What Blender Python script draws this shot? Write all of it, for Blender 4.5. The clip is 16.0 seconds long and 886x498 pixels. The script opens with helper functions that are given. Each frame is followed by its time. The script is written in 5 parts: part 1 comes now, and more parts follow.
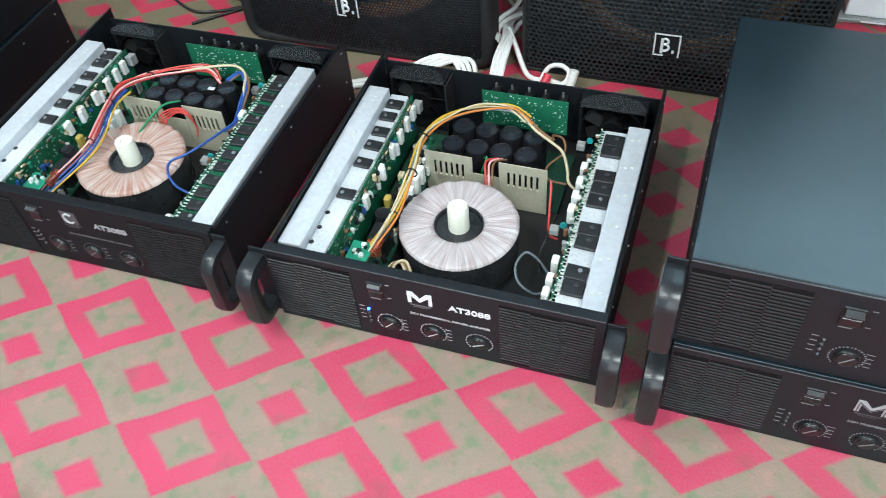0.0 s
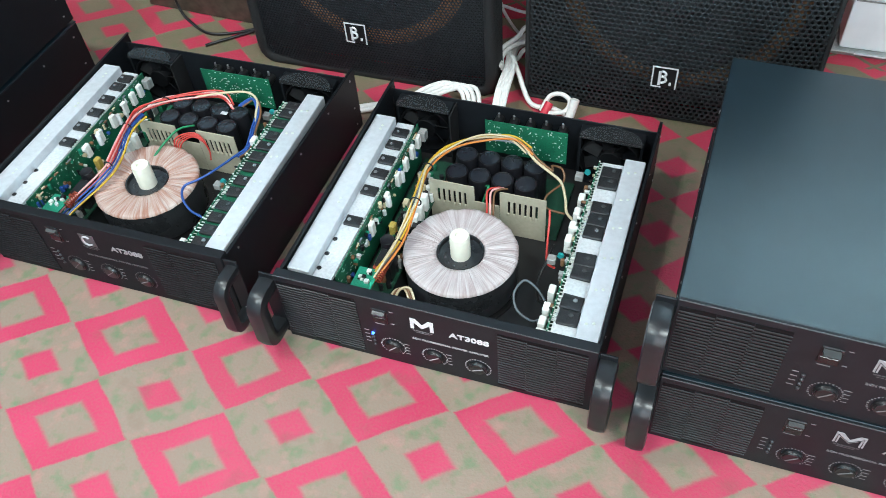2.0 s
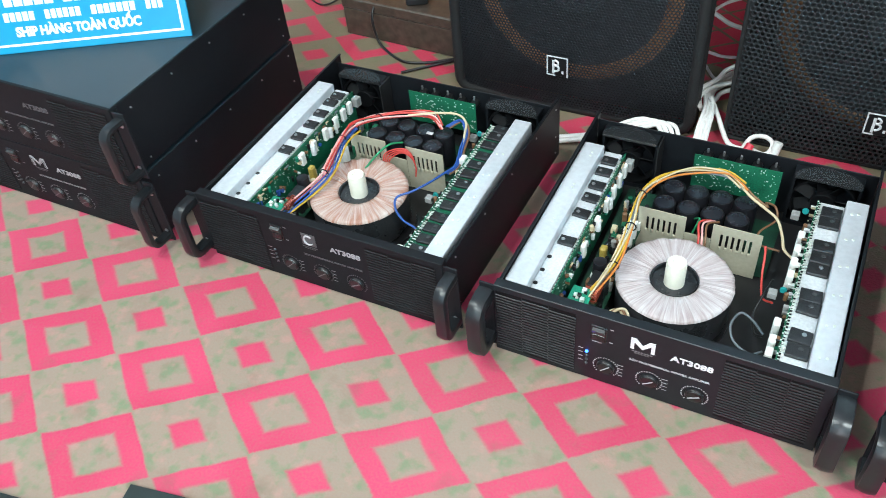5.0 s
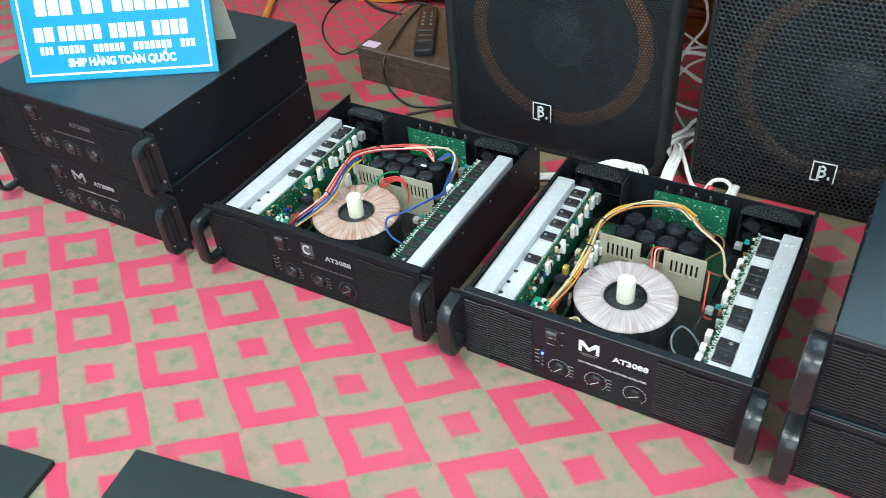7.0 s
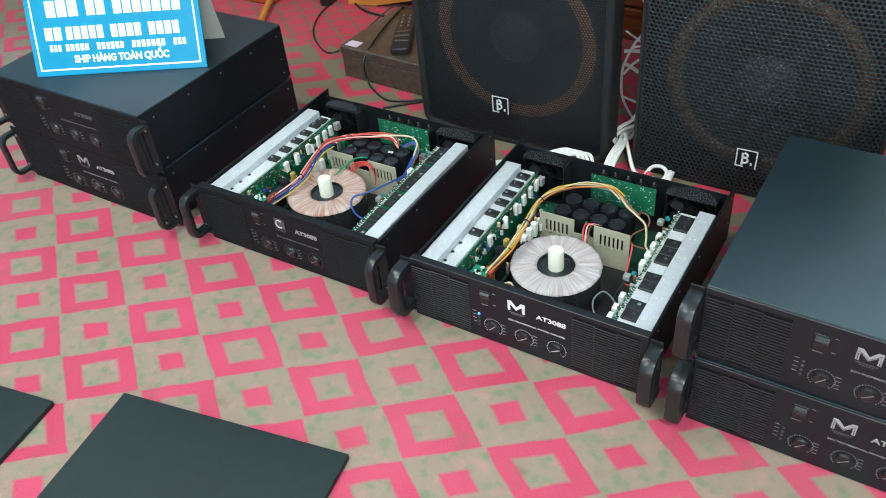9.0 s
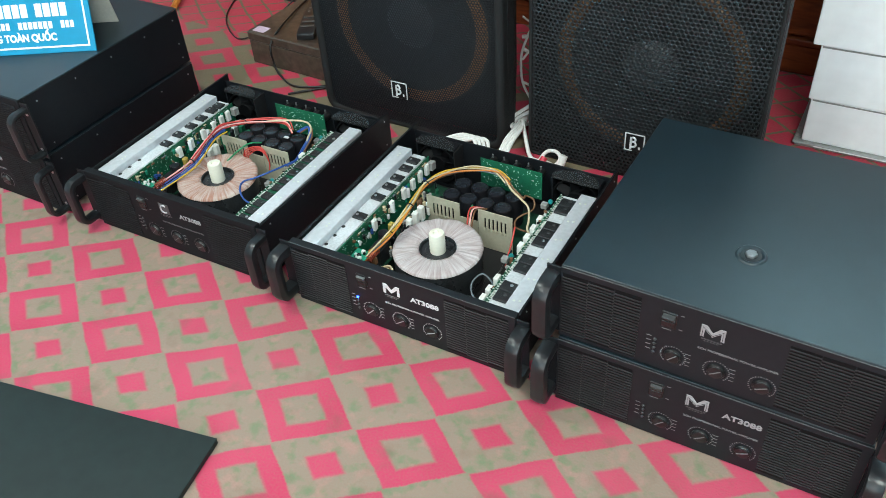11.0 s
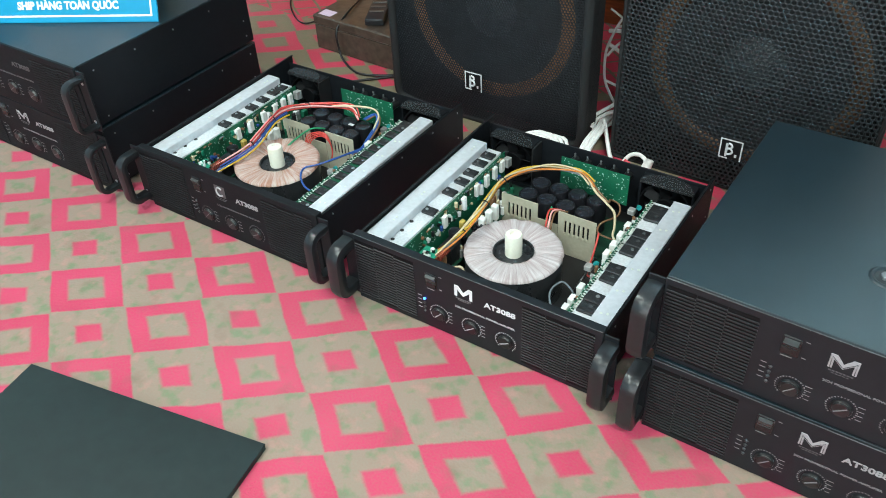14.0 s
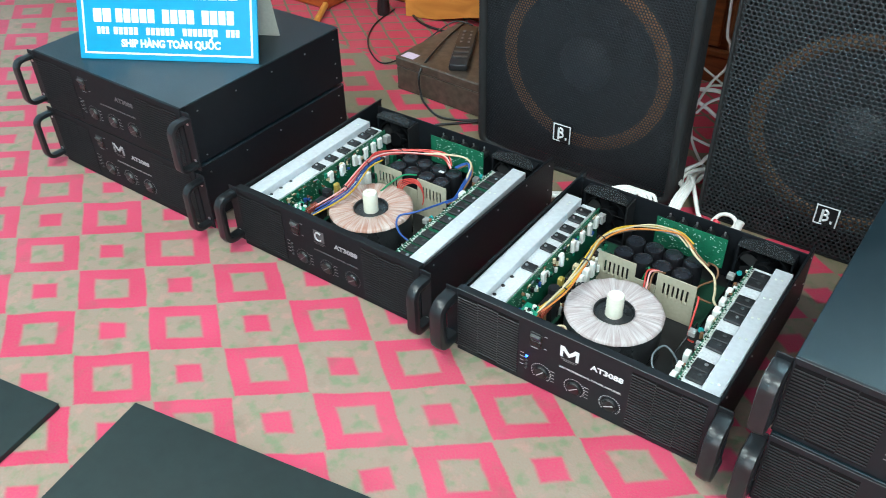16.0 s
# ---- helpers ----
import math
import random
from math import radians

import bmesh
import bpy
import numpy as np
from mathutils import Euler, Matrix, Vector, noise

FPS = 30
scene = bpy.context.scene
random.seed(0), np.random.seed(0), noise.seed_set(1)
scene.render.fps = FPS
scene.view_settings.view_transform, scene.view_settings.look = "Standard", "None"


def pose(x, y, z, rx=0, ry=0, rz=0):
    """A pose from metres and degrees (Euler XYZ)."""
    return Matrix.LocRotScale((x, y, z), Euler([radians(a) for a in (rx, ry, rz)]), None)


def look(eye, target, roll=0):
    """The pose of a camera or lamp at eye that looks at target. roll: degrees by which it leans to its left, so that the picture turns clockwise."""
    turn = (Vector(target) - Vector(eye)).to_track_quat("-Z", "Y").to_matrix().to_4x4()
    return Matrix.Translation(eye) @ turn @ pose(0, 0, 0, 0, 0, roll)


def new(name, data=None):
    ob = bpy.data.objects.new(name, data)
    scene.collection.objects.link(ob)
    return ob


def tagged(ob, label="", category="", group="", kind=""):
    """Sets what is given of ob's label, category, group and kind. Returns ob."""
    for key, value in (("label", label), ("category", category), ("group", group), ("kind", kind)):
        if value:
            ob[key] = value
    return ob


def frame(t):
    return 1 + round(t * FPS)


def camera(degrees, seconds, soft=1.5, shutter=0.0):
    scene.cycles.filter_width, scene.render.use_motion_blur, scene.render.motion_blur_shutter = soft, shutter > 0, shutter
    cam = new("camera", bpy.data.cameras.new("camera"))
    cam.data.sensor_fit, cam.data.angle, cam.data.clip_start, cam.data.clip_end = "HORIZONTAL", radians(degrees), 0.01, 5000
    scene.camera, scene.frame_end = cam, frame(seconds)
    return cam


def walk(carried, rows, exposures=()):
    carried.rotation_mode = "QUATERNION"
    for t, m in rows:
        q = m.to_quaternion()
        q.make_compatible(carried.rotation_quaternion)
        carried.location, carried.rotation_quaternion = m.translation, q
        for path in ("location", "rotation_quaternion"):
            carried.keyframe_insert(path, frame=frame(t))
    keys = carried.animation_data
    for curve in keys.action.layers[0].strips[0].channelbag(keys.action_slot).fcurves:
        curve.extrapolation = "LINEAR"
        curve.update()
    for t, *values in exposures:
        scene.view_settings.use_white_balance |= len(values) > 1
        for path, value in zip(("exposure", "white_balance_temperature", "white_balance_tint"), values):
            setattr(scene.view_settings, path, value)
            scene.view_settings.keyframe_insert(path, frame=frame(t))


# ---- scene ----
cam = camera(55.9, 16.0, soft=0.65, shutter=0.3)
PATH = [
    (0, (0.486, -0.572, 0.922), (-0.018, 0.642, -0.586), -5.9),
    (0.5, (0.512, -0.544, 0.921), (0.038, 0.671, -0.595), -7.2),
    (1, (0.527, -0.551, 0.937), (0.059, 0.658, -0.586), -6.9),
    (1.5, (0.516, -0.569, 0.961), (0.024, 0.624, -0.567), -7.2),
    (2, (0.494, -0.572, 0.985), (-0.02, 0.636, -0.524), -5.5),
    (2.5, (0.483, -0.561, 0.97), (-0.05, 0.636, -0.541), -5.4),
    (3, (0.482, -0.522, 0.934), (-0.03, 0.681, -0.58), -5.4),
    (3.5, (0.463, -0.51, 0.917), (-0.043, 0.692, -0.6), -4.8),
    (4, (0.417, -0.539, 0.928), (-0.145, 0.661, -0.57), -3.8),
    (4.5, (0.367, -0.612, 0.949), (-0.283, 0.59, -0.511), -4.8),
    (4.7, (0.344, -0.647, 0.959), (-0.352, 0.563, -0.473), -5.9),
    (6.8, (0.455, -0.807, 1.011), (-0.368, 0.478, -0.282), -6.4),
    (7, (0.496, -0.809, 1.021), (-0.337, 0.477, -0.264), -5.3),
    (7.5, (0.596, -0.828, 1.053), (-0.309, 0.411, -0.229), -5.0),
    (8, (0.664, -0.85, 1.069), (-0.265, 0.373, -0.213), -5.6),
    (8.5, (0.694, -0.872, 1.08), (-0.222, 0.364, -0.198), -5.7),
    (9, (0.696, -0.892, 1.085), (-0.185, 0.372, -0.19), -6.1),
    (9.5, (0.707, -0.906, 1.082), (-0.116, 0.386, -0.203), -6.8),
    (10, (0.732, -0.893, 1.069), (-0.05, 0.431, -0.209), -5.7),
    (12.3, (0.931, -0.758, 1.041), (0.048, 0.475, -0.263), -2.5),
    (12.5, (0.925, -0.763, 1.027), (0.025, 0.47, -0.265), -2.5),
    (13, (0.871, -0.766, 0.996), (-0.017, 0.476, -0.295), -1.5),
    (13.5, (0.793, -0.773, 0.968), (-0.094, 0.473, -0.321), -2.9),
    (14, (0.728, -0.784, 0.968), (-0.16, 0.48, -0.303), -3.1),
    (14.5, (0.681, -0.791, 0.959), (-0.19, 0.5, -0.295), -3.1),
    (15, (0.645, -0.804, 0.97), (-0.241, 0.498, -0.264), -2.4),
    (15.5, (0.619, -0.822, 0.992), (-0.289, 0.475, -0.231), -1.3),
    (16, (0.596, -0.841, 1.023), (-0.341, 0.427, -0.207), -1.4),
]
EXPOSURES = [(0.0, 0.10, 6400, 11), (3.0, 0.08, 6400, 11), (4.0, 0.20, 6400, 10), (4.7, 0.20, 6400, 10), (8.0, 0.14, 6500, 8), (9.5, -0.13, 6500, 8), (10.2, -0.16, 6550, 8), (12.5, -0.10, 6850, 6), (14.0, 0.03, 6600, 6), (15.0, 0.10, 6350, 6), (16.0, 0.18, 6350, 6)]
walk(cam, [(t, look(eye, target, roll)) for t, eye, target, roll in PATH], EXPOSURES)

# ---- light ----
world = bpy.data.worlds.new("world")
world.use_nodes = True
scene.world = world
wn = world.node_tree.nodes
sky = wn.new("ShaderNodeTexSky")
sky.sky_type, sky.sun_disc = "NISHITA", False
sky.sun_elevation, sky.sun_rotation = radians(40), radians(200)
world.node_tree.links.new(sky.outputs[0], wn["Background"].inputs[0])
wn["Background"].inputs[1].default_value = 0.1


def area_lamp(name, size_x, size_y, power, color, m):
    data = bpy.data.lights.new(name, "AREA")
    data.shape, data.size, data.size_y, data.energy, data.color = "RECTANGLE", size_x, size_y, power, color
    ob = new(name, data)
    ob.matrix_world = m
    return ob


LAMP_COLD = (0.89, 1.0, 0.98)
# ceiling lamps are out of view; first two placed from how shadows fall
area_lamp("assumed_ceiling_light", 1.25, 0.16, 40, LAMP_COLD, look((-1.25, -0.45, 2.78), (-1.25, -0.45, 0)))
area_lamp("assumed_ceiling_light", 0.16, 1.25, 52, LAMP_COLD, pose(-0.5, -1.9, 2.78))
# this one is added to brighten the cartons and the right side
area_lamp("assumed_ceiling_light", 1.25, 0.16, 96, LAMP_COLD, look((1.8, -1.7, 2.78), (1.8, -1.7, 0)))
# unseen lamp added so that the glowing wall shows in the lids
area_lamp("wall_glow_light", 1.20, 0.10, 27, LAMP_COLD, look((1.10, 1.27, 2.05), (1.10, 1.5, 1.98)))
# soft front fill added to lift the dark fronts and the white cartons
area_lamp("front_fill_light", 1.5, 2.0, 34, (0.92, 0.97, 1.0), look((1.0, -2.95, 1.15), (0.8, 0.0, 0.4)))


# ---- materials ----
def material(name, color, rough=0.5, metal=0.0, vary=0.15, scale=40.0, bump=0.0, bump_scale=300.0, spec=0.5, rough_vary=0.08, emit=0.0, piece=0.0):
    m = bpy.data.materials.new(name)
    m.use_nodes = True
    n, l = m.node_tree.nodes, m.node_tree.links
    b = n["Principled BSDF"]
    b.inputs["Metallic"].default_value = metal
    b.inputs["Specular IOR Level"].default_value = spec
    tc = n.new("ShaderNodeTexCoord")
    coarse, fine = n.new("ShaderNodeTexNoise"), n.new("ShaderNodeTexNoise")
    coarse.inputs["Scale"].default_value, fine.inputs["Scale"].default_value = scale * 0.2, scale * 4
    coarse.inputs["Detail"].default_value = 5
    fine.inputs["Detail"].default_value = 3
    l.new(tc.outputs["Object"], coarse.inputs["Vector"])
    l.new(tc.outputs["Object"], fine.inputs["Vector"])
    add = n.new("ShaderNodeMath")
    l.new(coarse.outputs[0], add.inputs[0])
    l.new(fine.outputs[0], add.inputs[1])
    ramp = n.new("ShaderNodeMapRange")
    ramp.inputs[1].default_value, ramp.inputs[2].default_value = 0.7, 1.3
    ramp.inputs[3].default_value, ramp.inputs[4].default_value = 1 - vary, 1 + vary
    l.new(add.outputs[0], ramp.inputs[0])
    last = ramp.outputs[0]
    if piece:
        info = n.new("ShaderNodeObjectInfo")
        r2 = n.new("ShaderNodeMapRange")
        r2.inputs[3].default_value, r2.inputs[4].default_value = 1 - piece, 1 + piece
        l.new(info.outputs["Random"], r2.inputs[0])
        mul = n.new("ShaderNodeMath")
        mul.operation = "MULTIPLY"
        l.new(last, mul.inputs[0])
        l.new(r2.outputs[0], mul.inputs[1])
        last = mul.outputs[0]
    tint = n.new("ShaderNodeVectorMath")
    tint.operation = "SCALE"
    tint.inputs[0].default_value = color
    l.new(last, tint.inputs[3])
    l.new(tint.outputs[0], b.inputs["Base Color"])
    rr = n.new("ShaderNodeMapRange")
    rr.inputs[1].default_value, rr.inputs[2].default_value = 0.3, 0.7
    rr.inputs[3].default_value, rr.inputs[4].default_value = max(0.02, rough - rough_vary), min(1, rough + rough_vary)
    l.new(coarse.outputs[0], rr.inputs[0])
    l.new(rr.outputs[0], b.inputs["Roughness"])
    if bump:
        grain = n.new("ShaderNodeTexNoise")
        grain.inputs["Scale"].default_value, grain.inputs["Detail"].default_value = bump_scale, 4
        l.new(tc.outputs["Object"], grain.inputs["Vector"])
        bn = n.new("ShaderNodeBump")
        bn.inputs["Strength"].default_value, bn.inputs["Distance"].default_value = bump, 0.002
        l.new(grain.outputs[0], bn.inputs["Height"])
        l.new(bn.outputs[0], b.inputs["Normal"])
    if emit:
        b.inputs["Emission Color"].default_value = (*color, 1)
        b.inputs["Emission Strength"].default_value = emit
    return m


BLACK_COAT = material("black_powder_coat", (0.0065, 0.0080, 0.0105), 0.5, spec=0.3, vary=0.2, scale=18, bump=0.12, bump_scale=900)
LID_COAT = material("lid_powder_coat", (0.0070, 0.0162, 0.0222), 0.31, vary=0.15, scale=10, bump=0.08, bump_scale=1200, spec=0.6, rough_vary=0.03)
PANEL_BLACK = material("front_panel_black", (0.0100, 0.0120, 0.0150), 0.45, spec=0.3, vary=0.15, scale=20, bump=0.06, bump_scale=900)
# darker, rougher copies of the panel and louvre blacks; weaker light put into colour
PANEL_SHADED = material("shaded_front_panel_black", (0.0075, 0.0085, 0.0105), 0.62, spec=0.2, vary=0.2, scale=20, bump=0.1, bump_scale=700)
LOUVRE_SHADED = material("shaded_louvre_black", (0.0095, 0.0105, 0.0120), 0.6, spec=0.25, vary=0.2, scale=30, piece=0.12)
LOUVRE = material("louvre_black", (0.0130, 0.0145, 0.0165), 0.42, spec=0.4, vary=0.1, scale=30, piece=0.10)
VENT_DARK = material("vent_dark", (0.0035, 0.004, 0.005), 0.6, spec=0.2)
HANDLE_BLACK = material("handle_black", (0.013, 0.0145, 0.0165), 0.34, vary=0.12, scale=30)
SPARE_LID = material("dull_lid_coat", (0.0088, 0.0172, 0.0168), 0.46, vary=0.25, scale=10, bump=0.08, bump_scale=1200, spec=0.35)
EDGE_GLINT = material("panel_edge_glint", (0.055, 0.056, 0.060), 0.35, vary=0.5, scale=60)
INNER_BLACK = material("inner_black_steel", (0.014, 0.014, 0.015), 0.5, vary=0.25, scale=15)
ALUMINIUM = material("brushed_aluminium", (0.63, 0.655, 0.69), 0.5, metal=0.3, vary=0.1, scale=30, bump=0.05, bump_scale=400)
BRACKET = material("mill_aluminium", (0.66, 0.68, 0.70), 0.5, metal=0.25, vary=0.16, scale=60, bump=0.05)
PCB_GREEN = material("green_circuit_board", (0.008, 0.115, 0.058), 0.40, vary=0.6, scale=120)
PCB_BRIGHT = material("bright_circuit_board", (0.01, 0.22, 0.13), 0.4, vary=0.4, scale=150)
PCB_DARK = material("dark_circuit_board", (0.008, 0.05, 0.028), 0.5, vary=0.6, scale=160)
SOLDER = material("solder_white", (0.72, 0.76, 0.7), 0.35, metal=0.3, vary=0.2)
SILK = material("white_print", (0.72, 0.71, 0.72), 0.5, vary=0.1, scale=200)
SILK_MID = material("silver_print", (0.42, 0.41, 0.42), 0.4, vary=0.1, scale=200)
SILK_FAINT = material("faint_print", (0.075, 0.072, 0.076), 0.5, vary=0.1, scale=200)
SILK_GHOST = material("worn_off_print", (0.026, 0.027, 0.030), 0.5, vary=0.1, scale=200)
SILK_DIM = material("dim_print", (0.17, 0.165, 0.17), 0.5, vary=0.1, scale=200)
SILK_DULL = material("grey_print", (0.33, 0.32, 0.33), 0.5, vary=0.1, scale=200)
CERAMIC = material("white_ceramic", (0.78, 0.78, 0.74), 0.55, vary=0.08, piece=0.06)
CHIP = material("transistor_black", (0.017, 0.018, 0.020), 0.45, vary=0.5, scale=150, bump=0.5, bump_scale=500)
CAP_TOP = material("capacitor_top", (0.018, 0.021, 0.028), 0.20, vary=0.2, scale=60)
CAP_BLACK = material("capacitor_black", (0.009, 0.009, 0.012), 0.42, vary=0.2, scale=60)
CREAM_PLATE = material("cream_painted_plate", (0.44, 0.41, 0.31), 0.5, vary=0.1, scale=40)
POST_WHITE = material("nylon_post", (0.80, 0.78, 0.66), 0.45, vary=0.05)
CORE_DARK = material("transformer_core_dark", (0.026, 0.028, 0.031), 0.3, vary=0.4, scale=80)
FILM_YELLOW = material("dusty_yellow_film", (0.40, 0.29, 0.06), 0.5, vary=0.3, scale=120)
COPPER = material("red_copper_coil", (0.38, 0.07, 0.04), 0.35, metal=0.4, vary=0.2)
STEEL = material("zinc_steel", (0.55, 0.56, 0.57), 0.3, metal=0.9, vary=0.15)
DULL_BOLT = material("dull_zinc_bolt", (0.22, 0.225, 0.23), 0.42, metal=0.6, vary=0.25, scale=200)
SMOKED = material("smoked_plastic", (0.030, 0.033, 0.036), 0.28, vary=0.3, scale=40)
SMOKED.node_tree.nodes["Principled BSDF"].inputs["Alpha"].default_value = 0.55
FAN_RIM = material("fan_rim_grey", (0.040, 0.043, 0.046), 0.4, vary=0.2, scale=40)
SWITCH_GREY = material("switch_grey", (0.048, 0.051, 0.052), 0.35, vary=0.1)
KNOB = material("knob_black", (0.012, 0.012, 0.013), 0.3, vary=0.1)
LED_BLUE = material("blue_led", (0.03, 0.13, 1.0), 0.3, emit=6.5, vary=0.0)
LED_OFF = material("unlit_led", (0.03, 0.03, 0.033), 0.3)
GRILLE = material("speaker_grille_black", (0.0135, 0.0160, 0.0200), 0.42, metal=0.15, vary=0.2, scale=12)
GRILLE_GREY = material("worn_grille_grey", (0.023, 0.0275, 0.031), 0.42, metal=0.15, vary=0.25, scale=12)
SPEAKER_CARPET = material("speaker_box_black", (0.0085, 0.0088, 0.0095), 0.75, vary=0.3, scale=60, bump=0.5, bump_scale=500)
CONE_DARK = material("speaker_cone_dark", (0.024, 0.028, 0.032), 0.6, vary=0.3, scale=30)
CONE_CAP = material("speaker_cap_grey", (0.075, 0.085, 0.095), 0.45, vary=0.15, scale=30)
SURROUND_BROWN = material("brown_speaker_ring", (0.46, 0.20, 0.075), 0.55, vary=0.3, scale=30)
CONE_BROWN = material("dim_speaker_ring", (0.17, 0.085, 0.04), 0.55, vary=0.3, scale=30)
BADGE_BLACK = material("badge_black", (0.012, 0.012, 0.013), 0.3)
BADGE_SILVER = material("badge_silver", (0.72, 0.73, 0.74), 0.4, metal=0.2)
SIGN_BLUE = material("sign_blue", (0.0, 0.275, 0.49), 0.35, vary=0.06, scale=10)
SIGN_WHITE = material("sign_white", (0.85, 0.86, 0.88), 0.4, vary=0.04)
CARDBOARD = material("grey_cardboard", (0.52, 0.50, 0.43), 0.8, vary=0.08, bump=0.2)
BOX_WHITE = material("white_carton", (0.93, 0.94, 0.95), 0.6, vary=0.04, scale=8, bump=0.08, bump_scale=120)
BOX_GREY = material("clear_grey_tray", (0.30, 0.30, 0.29), 0.3, vary=0.2)
CARTON_BROWN = material("brown_carton", (0.075, 0.055, 0.043), 0.33, vary=0.5, scale=14, bump=0.15, bump_scale=60)
REMOTE_BLACK = material("remote_black", (0.016, 0.016, 0.018), 0.35)
LAVENDER = material("lavender_label", (0.62, 0.48, 0.60), 0.6)
CABLE_WHITE = material("white_cable", (0.84, 0.82, 0.79), 0.5, vary=0.1)
CABLE_BLACK = material("black_cable", (0.012, 0.012, 0.013), 0.35)
PLUG_RED = material("red_plug", (0.65, 0.03, 0.06), 0.4)
# bluish tone assumed for the unseen walls, to tint the lid reflections
WALL_PAINT = material("wall_paint", (0.50, 0.70, 0.80), 0.85, vary=0.05, scale=6, bump=0.15, bump_scale=80)
CEILING_PAINT = material("ceiling_paint", (0.80, 0.81, 0.82), 0.9, vary=0.03, scale=6)
FLOOR_TILE = material("floor_screed", (0.35, 0.33, 0.3), 0.6, vary=0.1)
WIRES = {
    "yellow": material("yellow_wire", (0.60, 0.36, 0.03), 0.4),
    "ivory": material("ivory_wire", (0.58, 0.48, 0.31), 0.45),
    "orange": material("orange_wire", (0.62, 0.20, 0.04), 0.4),
    "red": material("red_wire", (0.60, 0.06, 0.05), 0.4),
    "pink": material("pink_wire", (0.80, 0.40, 0.38), 0.4),
    "blue": material("blue_wire", (0.025, 0.085, 0.32), 0.4),
    "brown": material("brown_wire", (0.20, 0.10, 0.05), 0.45),
    "grey": material("grey_wire", (0.14, 0.17, 0.19), 0.45),
    "green": material("green_wire", (0.02, 0.24, 0.10), 0.45),
    "black": CABLE_BLACK,
}


def carpet_material():
    """Woven rhombus pattern: pink rings and small pink lozenges on a tan ground, with a lattice border at the far end."""
    m = bpy.data.materials.new("patterned_carpet")
    m.use_nodes = True
    n, l = m.node_tree.nodes, m.node_tree.links
    b = n["Principled BSDF"]

    def math_node(op, a, c=None, d=None):
        node = n.new("ShaderNodeMath")
        node.operation = op
        for slot, v in zip(node.inputs, (a, c, d)):
            if v is None:
                continue
            if isinstance(v, (int, float)):
                slot.default_value = v
            else:
                l.new(v, slot)
        return node.outputs[0]

    tc = n.new("ShaderNodeTexCoord")
    wob = n.new("ShaderNodeTexNoise")
    wob.inputs["Scale"].default_value, wob.inputs["Detail"].default_value = 9, 2
    l.new(tc.outputs["Object"], wob.inputs["Vector"])
    fuzz = n.new("ShaderNodeTexNoise")
    fuzz.inputs["Scale"].default_value, fuzz.inputs["Detail"].default_value = 260, 3
    l.new(tc.outputs["Object"], fuzz.inputs["Vector"])

    def displaced(noise_node, amount, base):
        sub = n.new("ShaderNodeVectorMath")
        sub.operation = "SUBTRACT"
        l.new(noise_node.outputs["Color"], sub.inputs[0])
        sub.inputs[1].default_value = (0.5, 0.5, 0.5)
        mad = n.new("ShaderNodeVectorMath")
        mad.operation = "MULTIPLY_ADD"
        l.new(sub.outputs[0], mad.inputs[0])
        mad.inputs[1].default_value = (amount, amount, 0)
        l.new(base, mad.inputs[2])
        return mad.outputs[0]

    p = displaced(fuzz, 0.0042, displaced(wob, 0.016, tc.outputs["Object"]))
    sep = n.new("ShaderNodeSeparateXYZ")
    l.new(p, sep.inputs[0])
    x, y = sep.outputs[0], sep.outputs[1]
    (ox, oy), (ux, uy), (vx, vy) = CARPET_ORIGIN, CARPET_U, CARPET_V
    det = ux * vy - uy * vx
    dx, dy = math_node("SUBTRACT", x, ox), math_node("SUBTRACT", y, oy)
    a = math_node("ADD", math_node("MULTIPLY", dx, vy / det), math_node("MULTIPLY", dy, -vx / det))
    c = math_node("ADD", math_node("MULTIPLY", dx, -uy / det), math_node("MULTIPLY", dy, ux / det))
    par = math_node("FLOORED_MODULO", math_node("ADD", math_node("FLOOR", a), math_node("FLOOR", c)), 2)
    ring = math_node("LESS_THAN", par, 0.5)

    def half(v):
        return math_node("ABSOLUTE", math_node("SUBTRACT", math_node("FRACT", v), 0.5))

    far = math_node("MAXIMUM", half(a), half(c))
    def over(v, edge, soft):
        node = n.new("ShaderNodeMapRange")
        node.interpolation_type = "SMOOTHSTEP"
        node.inputs[1].default_value, node.inputs[2].default_value = edge - soft, edge + soft
        l.new(v, node.inputs[0])
        return node.outputs[0]

    ring_red = math_node("MULTIPLY", over(far, 0.240, 0.036), math_node("SUBTRACT", 1, over(far, 0.484, 0.020)))
    lozenge = math_node("SUBTRACT", 1, over(far, 0.178, 0.036))
    red = math_node("ADD", math_node("MULTIPLY", ring, ring_red), math_node("MULTIPLY", math_node("SUBTRACT", 1, ring), lozenge))
    # border: pink with narrow tan diagonals
    line = math_node("LESS_THAN", math_node("MINIMUM", math_node("ABSOLUTE", math_node("SUBTRACT", math_node("FRACT", math_node("MULTIPLY", a, 2.0)), 0.5)),
                                                      math_node("ABSOLUTE", math_node("SUBTRACT", math_node("FRACT", math_node("MULTIPLY", c, 2.0)), 0.5))), 0.058)
    border = math_node("GREATER_THAN", y, 0.84)
    red = math_node("ADD", math_node("MULTIPLY", red, math_node("SUBTRACT", 1, border)), math_node("MULTIPLY", math_node("SUBTRACT", 1, line), border))

    def mix(fac, one, two):
        node = n.new("ShaderNodeMix")
        node.data_type = "RGBA"
        for slot, v in ((node.inputs[0], fac), (node.inputs[6], one), (node.inputs[7], two)):
            if isinstance(v, (tuple, float)):
                slot.default_value = v
            else:
                l.new(v, slot)
        return node.outputs[2]

    blotch = n.new("ShaderNodeTexNoise")
